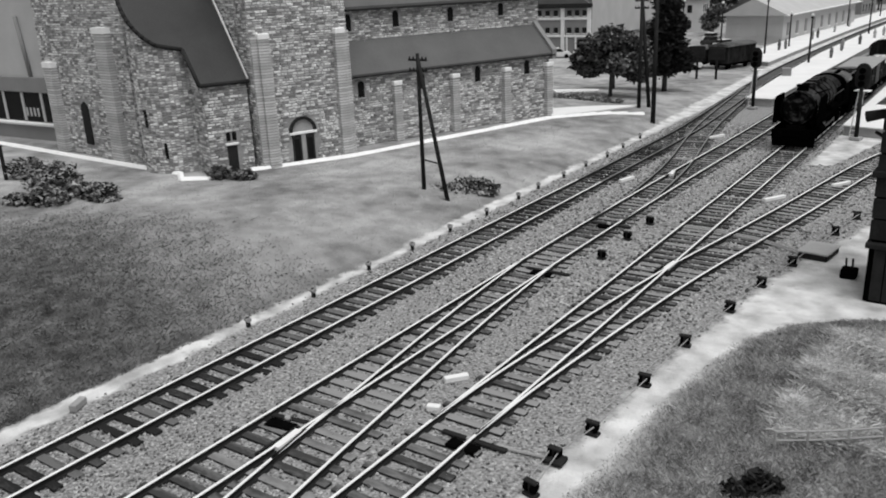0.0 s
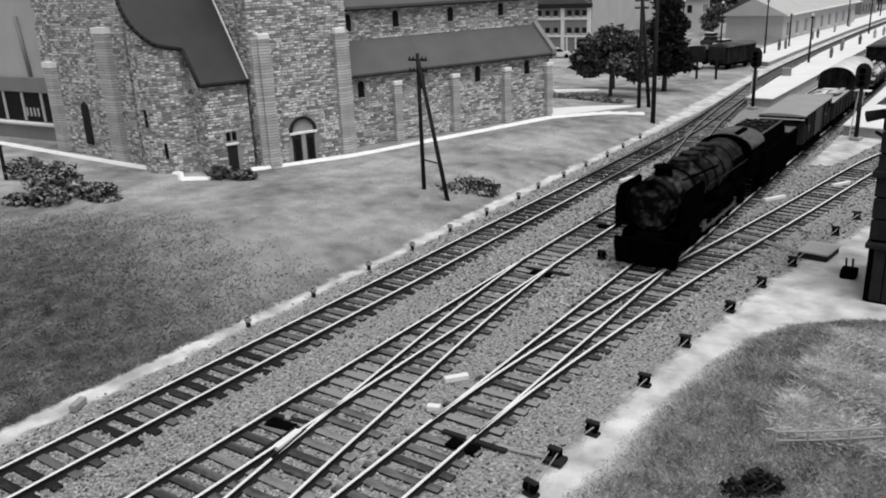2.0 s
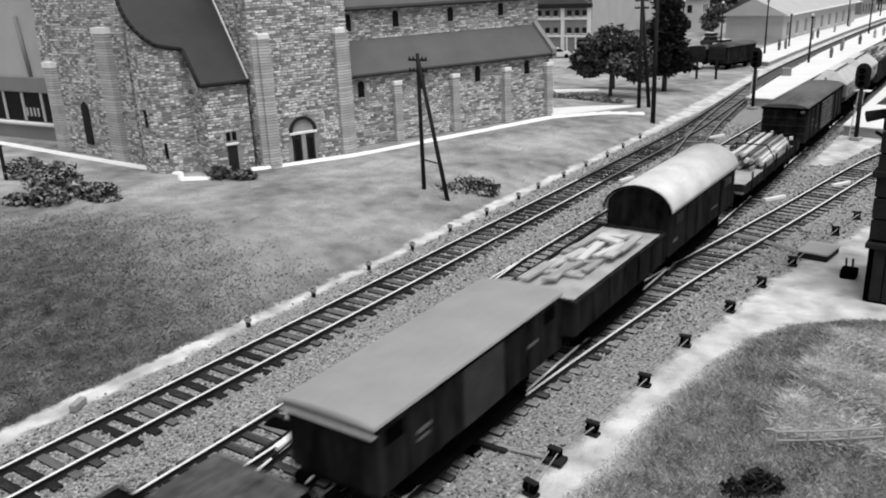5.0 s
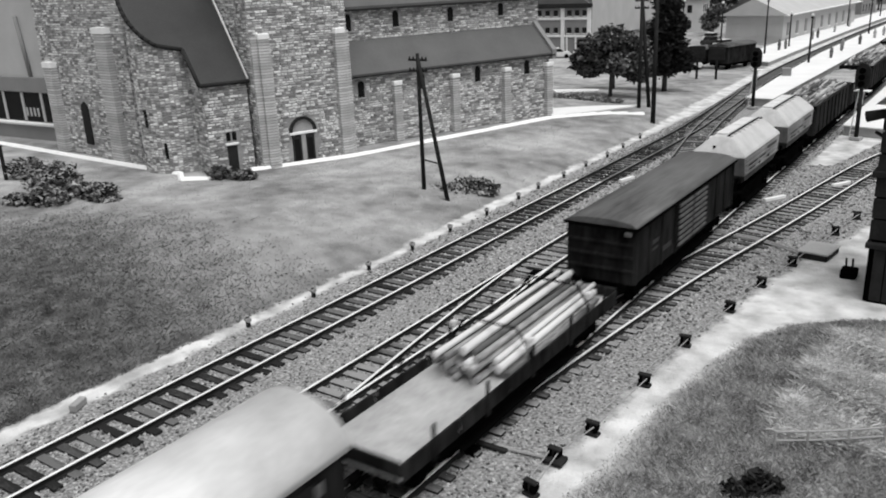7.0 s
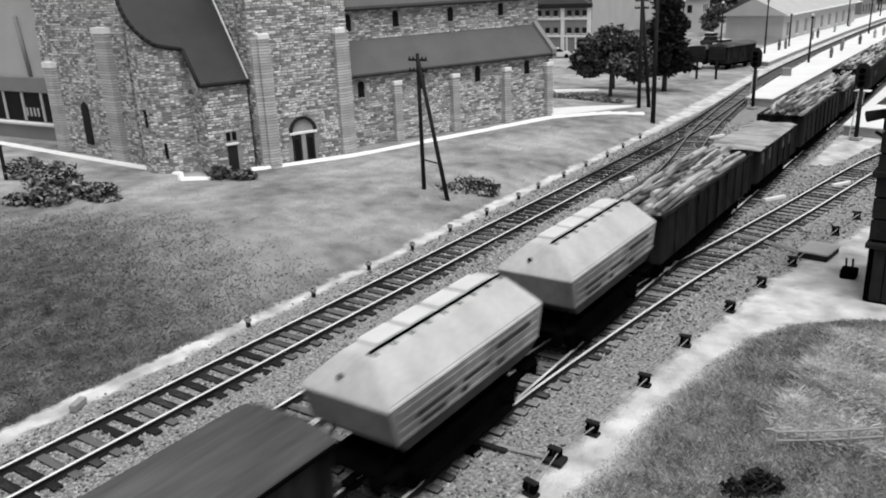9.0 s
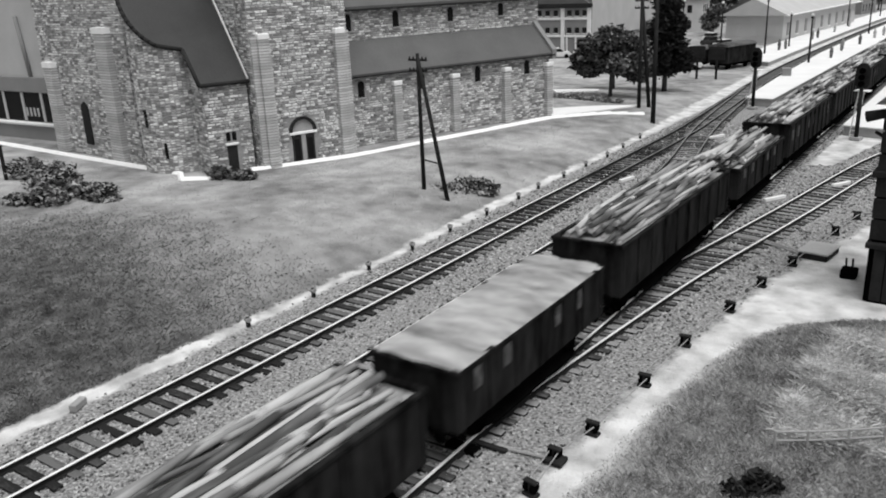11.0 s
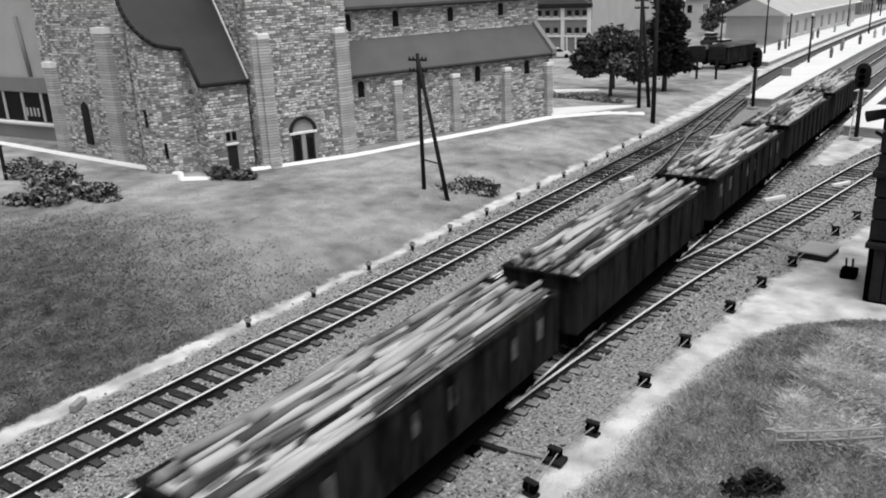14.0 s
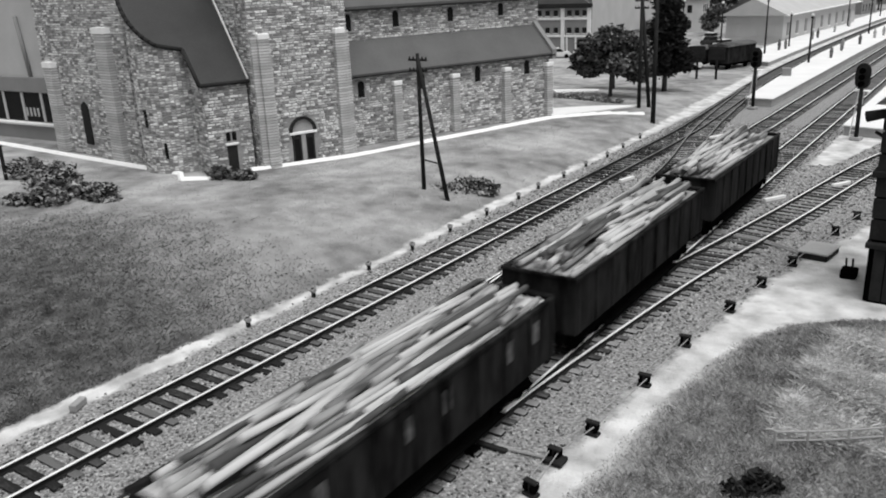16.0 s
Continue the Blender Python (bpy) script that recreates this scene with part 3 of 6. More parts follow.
    d = part("annexe_door", bevelled(-0.81, -0.70, -2.5, -1.85, -0.1, 1.7, 0.03, 1), "door", ch)
    part("lintel", bevelled(-0.76, -0.60, -2.6, -1.75, 1.72, 1.86, 0.02, 1), "capstone", d)
    for u in (-2.36, -1.96):
        part("small_window", bevelled(-0.8, -0.67, u - 0.13, u + 0.13, 2.0, 2.55, 0.02, 1), "void", ch)
    cu, cv, r = -4.2, 4.95, 2.25
    seg = 26
    angs = [radians(a) for a in np.linspace(106, -95, seg + 1)]   # from the annexe round to the choir
    ring = [Vector((-cv + r * math.sin(a), cu - r * math.cos(a), 0)) for a in angs]
    apse = bmesh.new()
    lo = [apse.verts.new(p + Vector((0, 0, -0.8))) for p in ring]
    hi = [apse.verts.new(p + Vector((0, 0, slope(-p.x) - 0.12))) for p in ring]
    for i in range(seg):
        apse.faces.new((lo[i], lo[i + 1], hi[i + 1], hi[i]))
    bmesh.ops.recalc_face_normals(apse, faces=apse.faces[:])
    part("apse_wall", apse, "mortar", ch)
    for i in range(seg):
        mid = (ring[i] + ring[i + 1]) / 2 - Vector((-cv, cu, 0))
        t = slope(-(ring[i].x + ring[i + 1].x) / 2) - 0.12
        rub.wall(ring[i], ring[i + 1], 0, t, mid)
    # the roof sheet: its outline runs along the eave, round the apse and up the tower
    edge = [(-0.62, 0.55), (-3.85, 0.55), (-3.95, 2.5)]
    edge += [(cu - (r + 0.22) * math.cos(a), cv - (r + 0.22) * math.sin(a)) for a in angs[6:]]
    edge += [(-6.2, 8.4), (-0.62, 8.4)]
    sheet = bmesh.new()
    top = [sheet.verts.new((-v, u, slope(v) + 0.1)) for u, v in edge]
    low = [sheet.verts.new((-v, u, slope(v) - 0.08)) for u, v in edge]
    sheet.faces.new(top)
    sheet.faces.new(low[::-1])
    part("annexe_roof", sheet, "slate_dark", ch, "steep plain slate slope")
    rim = bmesh.new()
    for i in range(len(edge) - 2):
        a, b = edge[i], edge[i + 1]
        rod(rim, (-a[1], a[0], slope(a[1]) - 0.02), (-b[1], b[0], slope(b[1]) - 0.02), 0.13, seg=8)
    part("annexe_gutter", rim, "dark_trim", ch)
    fl = bmesh.new()
    rod(fl, (-0.5, -0.72, slope(0.5) + 0.2), (-8.0, -0.72, slope(8.0) + 0.2), 0.07)
    part("roof_flashing", fl, "capstone", ch)
    for a, z0, z1 in ((22, 3.0, 4.1), (52, 1.0, 2.0)):
        p = Vector((-cv + r * math.sin(radians(a)), cu - r * math.cos(radians(a)), 0))
        part("slit_window", box(bmesh.new(), -0.09, 0.09, -0.12, 0.12, z0, z1, Matrix.Translation(p) @ pose(0, 0, 0, 0, 0, a)), "void", ch)
    # choir, its end wall turned a little
    w = Vector((-0.968, -0.25, 0))
    q0 = P(-6.1, 7.3)
    q1 = q0 + w * 12.4
    nrm = Vector((0.25, -0.968, 0))
    bm = bmesh.new()
    solid(bm, [Vector((p.x, p.y, z)) for z in (-0.8, 14.0) for p in (q0, q0 - nrm * 12, q1 - nrm * 12, q1)], BOX_FACES)
    bmesh.ops.recalc_face_normals(bm, faces=bm.faces[:])
    part("choir_wall", bm, "mortar", ch)
    rub.wall(q0, q1, 0, 12.0, nrm, [(6.35, 7.6, 0.6, 4.1)])
    rub.wall(q0, q0 - nrm * 6, 0, 12.0, (1, 0, 0))
    frame_m = Matrix.Translation(q0) @ Matrix(((w.x, nrm.x, 0, 0), (w.y, nrm.y, 0, 0), (0, 0, 1, 0), (0, 0, 0, 1)))
    for s, h, wide in ((2.3, 8.7, 1.35), (10.7, 6.2, 1.1)):
        b = part("choir_buttress", box(bmesh.new(), s - wide / 2, s + wide / 2, 0.0, 0.5, -0.8, h, frame_m), "mortar", ch)
        courses(b, lambda z: box_ring(s - wide / 2, s + wide / 2, 0, 0.5, z, frame_m), 0, h)
        part("cap", box(bmesh.new(), s - wide / 2 - 0.06, s + wide / 2 + 0.06, -0.02, 0.6, h, h + 0.4, frame_m), "capstone", b, "pale capstone")
    lanc = bmesh.new()
    outline = [(-0.5, 0.8), (0.5, 0.8), (0.5, 3.4), (0.36, 3.7), (0, 3.9), (-0.36, 3.7), (-0.5, 3.4)]
    v0 = [lanc.verts.new(frame_m @ Vector((6.95 + a, 0.08, b))) for a, b in outline]
    v1 = [lanc.verts.new(frame_m @ Vector((6.95 + a, -0.1, b))) for a, b in outline]
    lanc.faces.new(v0)
    for i in range(len(outline)):
        lanc.faces.new((v0[i], v0[i - 1], v1[i - 1], v1[i]))
    part("lancet_window", lanc, "void", ch)
    stones = joined("stonework", rub.verts, rub.faces, "stone", ch, "uneven coursed rubble stones, light and dark", "stuff")
    for pts, faces in rub.single:
        joined("stone", pts, faces, "stone_piece", ch)
    return ch


def box_ring(a0, a1, b0, b1, z, m):
    return [m @ Vector(p) for p in ((a0, b1, z), (a1, b1, z), (a1, b0, z), (a0, b0, z))]


def courses(parent, ring, z0, z1, h=0.18):
    """Thin brick courses round a pilaster."""
    verts, faces = [], []
    z = z0
    rng = random.Random(3)
    while z < z1 - 0.05:
        grow = 0.05 + rng.uniform(0, 0.03)
        lo, hi = ring(z + 0.03), ring(min(z + h - 0.025, z1))
        c = sum(lo, Vector()) / 4
        k = len(verts)
        for r in (lo, hi):
            for p in r:
                d = Vector((p.x - c.x, p.y - c.y, 0))
                verts.append(tuple(p + d.normalized() * grow))
        faces += [tuple(k + i for i in f) for f in BOX_FACES]
        z += h
    tagged(joined("brickwork", verts, faces, "brick", parent), kind="stuff")


def arched_opening(ch, u, v, z0, z1, wide):
    outline = [(-wide / 2, z0), (wide / 2, z0), (wide / 2, z1 - wide / 2)] + [(wide / 2 * math.cos(radians(a)), z1 - wide / 2 + wide / 2 * math.sin(radians(a))) for a in (30, 60, 90, 120, 150)] + [(-wide / 2, z1 - wide / 2)]
    bm = bmesh.new()
    extruded(bm, [(u + a, b) for a, b in outline], "x", -v - 0.2, -v + 0.035)
    win = part("window", bm, "void", ch)
    part("sill", bevelled(-v, -v + 0.12, u - wide / 2 - 0.08, u + wide / 2 + 0.08, z0 - 0.12, z0, 0.02, 1), "mortar", win)


def buttress(ch, u, v, wide, deep, h):
    b = part("buttress", box(bmesh.new(), -v, -v + deep, u - wide / 2, u + wide / 2, -0.8, h), "mortar", ch)
    courses(b, lambda z: [Vector(p) for p in ((-v, u - wide / 2, z), (-v + deep, u - wide / 2, z), (-v + deep, u + wide / 2, z), (-v, u + wide / 2, z))], 0, h)
    part("cap", bevelled(-v - 0.02, -v + deep + 0.1, u - wide / 2 - 0.08, u + wide / 2 + 0.08, h, h + 0.3, 0.03, 1), "capstone", b, "pale capstone")


def pilaster(ch, u, v, wide, deep, h, cap=True):
    b = part("pilaster", box(bmesh.new(), -v, -v + deep, u - wide / 2, u + wide / 2, -0.8, h), "mortar", ch)
    courses(b, lambda z: [Vector(p) for p in ((-v, u - wide / 2, z), (-v + deep, u - wide / 2, z), (-v + deep, u + wide / 2, z), (-v, u + wide / 2, z))], 0, h)
    if cap:
        part("cap", bevelled(-v - 0.02, -v + deep + 0.08, u - wide / 2 - 0.04, u + wide / 2 + 0.04, h, h + 0.35, 0.03, 1), "capstone", b, "pale capstone")


def portal(ch, u, v):
    """Twin doors under a round arch."""
    bm = bmesh.new()
    n = 12
    for r0, r1, d in ((0.98, 0.78, 0.14),):
        ring = []
        for i in range(n + 1):
            a = math.pi * i / n
            ring.append([bm.verts.new((-v + x, u + r * math.cos(a), 2.05 + r * math.sin(a))) for r, x in ((r0, 0), (r0, d), (r1, d), (r1, 0))])
        for p, q in zip(ring, ring[1:]):
            for i in range(4):
                bm.faces.new((p[i], p[(i + 1) % 4], q[(i + 1) % 4], q[i]))
        bm.faces.new(ring[0])
        bm.faces.new(ring[-1][::-1])
    por = part("portal_arch", bm, "dark_trim", ch)
    tym = bmesh.new()
    extruded(tym, [(u + 0.8 * math.cos(math.pi * i / n), 2.05 + 0.8 * math.sin(math.pi * i / n)) for i in range(n + 1)], "x", -v - 0.05, -v + 0.03)
    part("tympanum", tym, "mortar", por)
    part("portal_lintel", bevelled(-v, -v + 0.16, u - 1.0, u + 1.0, 1.88, 2.05, 0.03, 1), "capstone", por)
    part("jamb", bevelled(-v - 0.02, -v + 0.1, u - 0.16, u + 0.16, 0, 1.88, 0.03, 1), "mortar", por)
    for s in (-1, 1):
        d = part("door", bevelled(-v - 0.05, -v + 0.05, u + s * 0.48 - 0.32, u + s * 0.48 + 0.32, 0.0, 1.88, 0.03, 1), "door", ch)
        part("panel", bevelled(-v, -v + 0.07, u + s * 0.48 - 0.2, u + s * 0.48 + 0.2, 0.2, 1.6, 0.02, 1), "void", d)


church()


def kerb():
    """The pale kerb wall between the churchyard and the bank."""
    k = thing("kerb_wall", 0, 0, 0, 0, "low white kerb edging the churchyard above the bank", "kerb", "", "structure")
    pts = [(-75, 34.6), (-67.1, 33.88), (-43.02, 32.63), (-41.5, 31.5), (-39.8, 32.5), (-39.5, 35.3), (-36.3, 41.4), (-30.7, 60.1), (-27.5, 65.0), (-25.2, 66.7)]
    rng = random.Random(4)
    for a, b in zip(pts, pts[1:]):
        a, b = Vector((*a, 0)), Vector((*b, 0))
        n = max(1, round((b - a).length / 1.6))
        for i in range(n):
            p, q = a.lerp(b, i / n), a.lerp(b, (i + 1) / n)
            d = q - p
            z = float(height(np.array([(p.x + q.x) / 2]), np.array([(p.y + q.y) / 2]))[0])
            m = Matrix.Translation((p + q) / 2) @ pose(0, 0, z + rng.uniform(-0.02, 0.02), 0, 0, math.degrees(math.atan2(d.y, d.x)))
            stone = extruded(bmesh.new(), ((-0.24, -0.3), (-0.24, -0.02), (-0.1, 0.17), (0.14, 0.17), (0.16, -0.3)), "x", -d.length / 2 + 0.005, d.length / 2 - 0.005)
            stone.transform(m)
            part("kerbstone", stone, "kerb", k)


kerb()


# ---- train ----
TRACK_X = -11.37
SPEED = 14.1
TRAIN = []      # (vehicle, place of its front end along the train)
WHEELS = []     # (wheelset, local y, radius)


def wheel_disc(bm, x, r, seg=20, spokes=10):
    s = 1 if x > 0 else -1
    rod(bm, (x - 0.06, 0, 0), (x + 0.06, 0, 0), r, seg=seg)
    rod(bm, (x, 0, 0), (x + s * 0.1, 0, 0), r * 0.28, r * 0.22, 10)
    for i in range(spokes):
        a = 2 * math.pi * i / spokes
        m = Matrix.Translation((x + s * 0.07, 0, 0)) @ Matrix.Rotation(a, 4, "X")
        box(bm, -0.02, 0.02, -0.04, 0.04, r * 0.2, r * 0.88, m)
    rod(bm, (x - s * 0.02 - s * 0.07, 0, 0), (x - s * 0.07 - s * 0.06, 0, 0), r * 1.06, seg=seg)


def wheelset(v, y, r, name="wheelset", crank=False):
    bm = bmesh.new()
    for x in (-0.75, 0.75):
        wheel_disc(bm, x, r)
        if crank:
            s = 1 if x > 0 else -1
            box(bm, x + s * 0.05, x + s * 0.11, -r * 0.55, r * 0.55, -r * 0.86, -r * 0.45)
    rod(bm, (-0.75, 0, 0), (0.75, 0, 0), 0.08)
    w = part(name, bm, "under", v)
    w.matrix_basis = pose(0, y * K, r * K)
    if crank:
        for x in (-0.9, 0.9):
            part("crankpin", rod(bmesh.new(), (x - 0.06, 0, r * 0.42), (x + 0.06, 0, r * 0.42), 0.09), "steel", w, "bright crankpin")
    WHEELS.append((w, y, r))
    return w


def underframe(v, L, axles, bogie=False):
    bm = bmesh.new()
    for x in (-0.95, 0.95):
        box(bm, x - 0.07, x + 0.07, 0.35, L - 0.35, 0.82, 1.06)
    for y in (0.35, L - 0.35):
        box(bm, -1.25, 1.25, y - 0.1, y + 0.1, 0.82, 1.1)
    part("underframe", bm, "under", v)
    for y, d in ((0.25, -1), (L - 0.25, 1)):
        for x in (-0.87, 0.87):
            b = rod(bmesh.new(), (x, y, 0.95), (x, y + d * 0.32, 0.95), 0.09)
            rod(b, (x, y + d * 0.32, 0.95), (x, y + d * 0.4, 0.95), 0.22, 0.2, 12)
            part("buffer", b, "under", v)
        part("coupler", bevelled(-0.12, 0.12, min(y, y + d * 0.5), max(y, y + d * 0.5), 0.68, 0.86, 0.03, 1), "under", v)
    for y in axles:
        wheelset(v, y, 0.46)
    if bogie:
        pairs = list(zip(axles[::2], axles[1::2]))
        for a, b in pairs:
            for x in (-1.0, 1.0):
                f = extruded(bmesh.new(), ((a - 0.35, 0.42), (a - 0.1, 0.25), (a + 0.2, 0.5), (b - 0.2, 0.5), (b + 0.1, 0.25), (b + 0.35, 0.42), (b + 0.2, 0.72), (a - 0.2, 0.72)), "x", x - 0.06, x + 0.06)
                part("bogie_frame", f, "under", v)
    else:
        for y in axles:
            for x in (-1.02, 1.02):
                f = extruded(bmesh.new(), ((y - 0.55, 0.85), (y - 0.15, 0.35), (y + 0.15, 0.35), (y + 0.55, 0.85)), "x", x - 0.04, x + 0.04)
                box(f, x - 0.12, x + 0.12, y - 0.16, y + 0.16, 0.36, 0.6)
                part("axle_guard", f, "under", v)
    # Block, footboards and covers are added to keep the space underneath dark.
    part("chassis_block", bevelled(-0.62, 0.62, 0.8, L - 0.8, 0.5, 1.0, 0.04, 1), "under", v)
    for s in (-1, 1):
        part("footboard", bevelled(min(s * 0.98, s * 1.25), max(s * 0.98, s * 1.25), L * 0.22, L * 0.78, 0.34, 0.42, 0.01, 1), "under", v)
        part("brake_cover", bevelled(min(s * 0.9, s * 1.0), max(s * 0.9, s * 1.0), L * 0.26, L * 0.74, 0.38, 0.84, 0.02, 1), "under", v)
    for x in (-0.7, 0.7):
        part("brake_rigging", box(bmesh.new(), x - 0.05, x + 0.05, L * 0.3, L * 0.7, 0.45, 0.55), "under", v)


def vehicle(name, front, label, category, group="wagons of the goods train"):
    v = thing(name, TRACK_X, front, 0.15, 0, label, category, group)
    TRAIN.append((v, front))
    return v


def arch(half, eave, rise, n=12, thick=0.0):
    return [(half * math.sin(radians(a)), eave + rise * (math.cos(radians(a)))) for a in np.linspace(-90, 90, n + 1)]


def shell_roof(half, eave, rise, y0, y1, n=14, flat=1.0, thick=0.0):
    """A vaulted roof, solid or, with a thickness, a bent sheet."""
    def line(h, r):
        return [(h * math.copysign(abs(math.sin(radians(a))) ** flat, math.sin(radians(a))), eave + r * math.cos(radians(a))) for a in np.linspace(-90, 90, n + 1)]
    out = line(half, rise)
    if thick:
        out += line(half - thick, rise - thick)[::-1]
    bm = extruded(bmesh.new(), out, "y", y0, y1)
    for f in bm.faces:
        f.smooth = len(f.verts) == 4
    return bm


def bars(v, name, spots, mat, x):
    """Unreadable lettering as plain bars on a wagon side."""
    for y0, y1, z0, z1 in spots:
        part(name, box(bmesh.new(), x - 0.005, x + 0.012, y0, y1, z0, z1), mat, v, "worn pale lettering bar")


def ribs(v, ys, z0, z1, half, mat, wide=0.1, deep=0.06):
    for x in (-half, half):
        for y in ys:
            s = math.copysign(1, x)
            part("rib", bevelled(min(x, x + s * deep), max(x, x + s * deep), y - wide / 2, y + wide / 2, z0, z1, 0.015, 1), mat, v)


def locomotive():
    v = vehicle("steam_locomotive", 58.9, "sooty black steam locomotive with smoke deflectors and bulky boiler mountings", "locomotive", "train")
    zc, r = 2.62, 1.02
    b = rod(bmesh.new(), (0, 1.0, zc), (0, 10.4, zc), r, r * 1.08, 28)
    part("boiler", b, "loco_glint", v, "sooty boiler with pale highlight streaks in its colour")
    sb = rod(bmesh.new(), (0, 0.75, zc), (0, 3.0, zc), r * 1.06, r * 1.06, 28)
    rod(sb, (0, 0.6, zc), (0, 0.75, zc), r * 0.82, r * 0.98, 28)
    smoke = part("smokebox", sb, "loco_glint", v)
    part("door_dart", rod(bmesh.new(), (0, 0.5, zc), (0, 0.62, zc), 0.1, 0.14, 10), "under", smoke)
    part("headlamp", rod(bmesh.new(), (0, 0.5, 3.55), (0, 0.8, 3.55), 0.17, 0.2, 14), "loco", v)
    ch = rod(bmesh.new(), (0, 2.0, 3.5), (0, 2.0, 3.95), 0.42, 0.34, 18)
    rod(ch, (0, 2.0, 3.93), (0, 2.0, 4.05), 0.42, 0.42, 18)
    part("chimney", ch, "loco", v)
    for i, (y, rx, ry, top) in enumerate(((4.0, 0.5, 0.55, 3.95), (5.35, 0.54, 0.55, 3.97), (6.5, 0.47, 0.48, 3.95), (7.75, 0.5, 0.55, 3.92))):
        bm = rod(bmesh.new(), (0, y, 3.3), (0, y, top - 0.1), rx, rx * 0.92, 18)
        dome = part("dome" if i % 2 else "sandbox", bm, "loco_mid", v)
        lid = rod(bmesh.new(), (0, y, top - 0.1), (0, y, top), rx * 0.9, rx * 0.7, 18)
        part("lid", lid, "loco_mid", dome)
    for y in (3.2, 4.8, 6.05, 7.2, 8.6, 9.6):
        bm = bmesh.new()
        ring = [[bm.verts.new((rr * math.cos(math.pi * i / 14), y + dy, zc + rr * math.sin(math.pi * i / 14))) for rr, dy in ((1.0, -0.04), (1.1, -0.04), (1.1, 0.04), (1.0, 0.04))] for i in range(28)]
        for i in range(28):
            p, q = ring[i], ring[(i + 1) % 28]
            for k in range(4):
                bm.faces.new((p[k], p[(k + 1) % 4], q[(k + 1) % 4], q[k]))
        part("boiler_band", bm, "loco", v)
    for s in (-1, 1):
        part("running_board", bevelled(min(s * 0.85, s * 1.45), max(s * 0.85, s * 1.45), 0.5, 10.4, 1.72, 1.8, 0.02, 1), "loco", v)
        d = extruded(bmesh.new(), ((0.3, 1.55), (3.2, 1.55), (3.2, 3.2), (2.9, 3.36), (0.75, 3.36), (0.35, 3.0)), "x", min(s * 1.36, s * 1.41), max(s * 1.36, s * 1.41))
        part("smoke_deflector", d, "loco", v)
        h = rod(bmesh.new(), (s * 1.2, 3.2, 2.72), (s * 1.24, 10.4, 2.72), 0.04)
        part("handrail", h, "loco_mid", v)
        c = rod(bmesh.new(), (s * 1.12, 1.4, 1.05), (s * 1.12, 2.9, 1.05), 0.4, seg=18)
        part("cylinder", c, "loco", v)
        part("air_tank", rod(bmesh.new(), (s * 1.22, 5.2, 2.0), (s * 1.22, 7.4, 2.0), 0.24, seg=14), "loco", v)
        part("feed_pump", rod(bmesh.new(), (s * 1.2, 8.2, 1.9), (s * 1.2, 8.2, 2.7), 0.2, seg=12), "loco", v)
        p = rod(bmesh.new(), (s * 0.7, 2.2, 3.4), (s * 0.95, 6.5, 3.2), 0.05)
        part("steam_pipe", p, "loco", v)
        part("piston_rod", rod(bmesh.new(), (s * 1.12, 2.9, 1.05), (s * 1.12, 4.4, 1.05), 0.06), "steel", v)
        part("crosshead", bevelled(min(s * 1.02, s * 1.22), max(s * 1.02, s * 1.22), 3.9, 4.4, 0.9, 1.25, 0.03, 1), "steel", v)
    beam = bevelled(-1.4, 1.4, 0.2, 0.42, 0.8, 1.3, 0.03, 1)
    part("buffer_beam", beam, "loco", v)
    for x in (-0.87, 0.87):
        b = rod(bmesh.new(), (x, 0.2, 1.0), (x, -0.2, 1.0), 0.11)
        rod(b, (x, -0.2, 1.0), (x, -0.28, 1.0), 0.26, 0.24, 14)
        part("buffer", b, "loco", v)
    pl = extruded(bmesh.new(), ((-1.3, 0.15), (1.3, 0.15), (1.4, 0.8), (-1.4, 0.8)), "y", 0.25, 0.35)
    part("pilot", pl, "loco", v)
    part("frame", box(bmesh.new(), -0.55, 0.55, 0.5, 13.2, 0.7, 1.5), "under", v)
    # cab
    cab = box(bmesh.new(), -1.24, 1.24, 10.9, 13.2, 1.5, 3.15)
    cb = part("cab", cab, "loco", v)
    part("cab_roof", shell_roof(1.28, 3.06, 0.7, 10.9, 13.6), "loco_top", v, "curved cab roof in a lighter, top-lit black")
    part("cab_front_rim", shell_roof(1.33, 3.04, 0.78, 10.76, 10.94), "loco", v)
    part("roof_vent", box(bmesh.new(), 0.3, 0.52, 11.4, 13.0, 3.55, 3.83), "under", v)
    for s in (-1, 1):
        part("cab_window", bevelled(min(s * 1.22, s * 1.26), max(s * 1.22, s * 1.26), 11.6, 12.6, 2.3, 2.95, 0.02, 1), "under", cb)
        part("firebox_side", bevelled(min(s * 0.3, s * 1.15), max(s * 0.3, s * 1.15), 8.7, 10.45, 1.5, 3.0, 0.2, 3), "loco", v)
    for y in (4.3, 6.0, 7.7, 9.4):
        wheelset(v, y, 0.8, "driving_wheelset", True)
    for y in (1.9, 11.9):
        wheelset(v, y, 0.48)
    # tender
    t = bevelled(-1.4, 1.4, 13.7, 21.2, 1.05, 2.5, 0.08, 2)
    ten = part("tender_body", t, "loco", v)
    bk = extruded(bmesh.new(), ((-1.2, 2.4), (1.2, 2.4), (1.16, 2.95), (0.98, 3.28), (-0.98, 3.28), (-1.16, 2.95)), "y", 14.1, 18.7)
    bunker = part("bunker", bk, "loco", v)
    coal = bmesh.new()
    rng = random.Random(17)
    box(coal, -0.94, 0.94, 14.25, 18.55, 3.2, 3.3)
    for i in range(90):
        blob(coal, (rng.uniform(-0.85, 0.85), rng.uniform(14.4, 18.4), 3.3), rng.uniform(0.08, 0.2), rng.uniform(0.1, 0.22), rng.uniform(0.05, 0.12), 1, 0.5, i)
    part("coal_load", coal, "loco_mid", bunker, "dusty black lump coal")
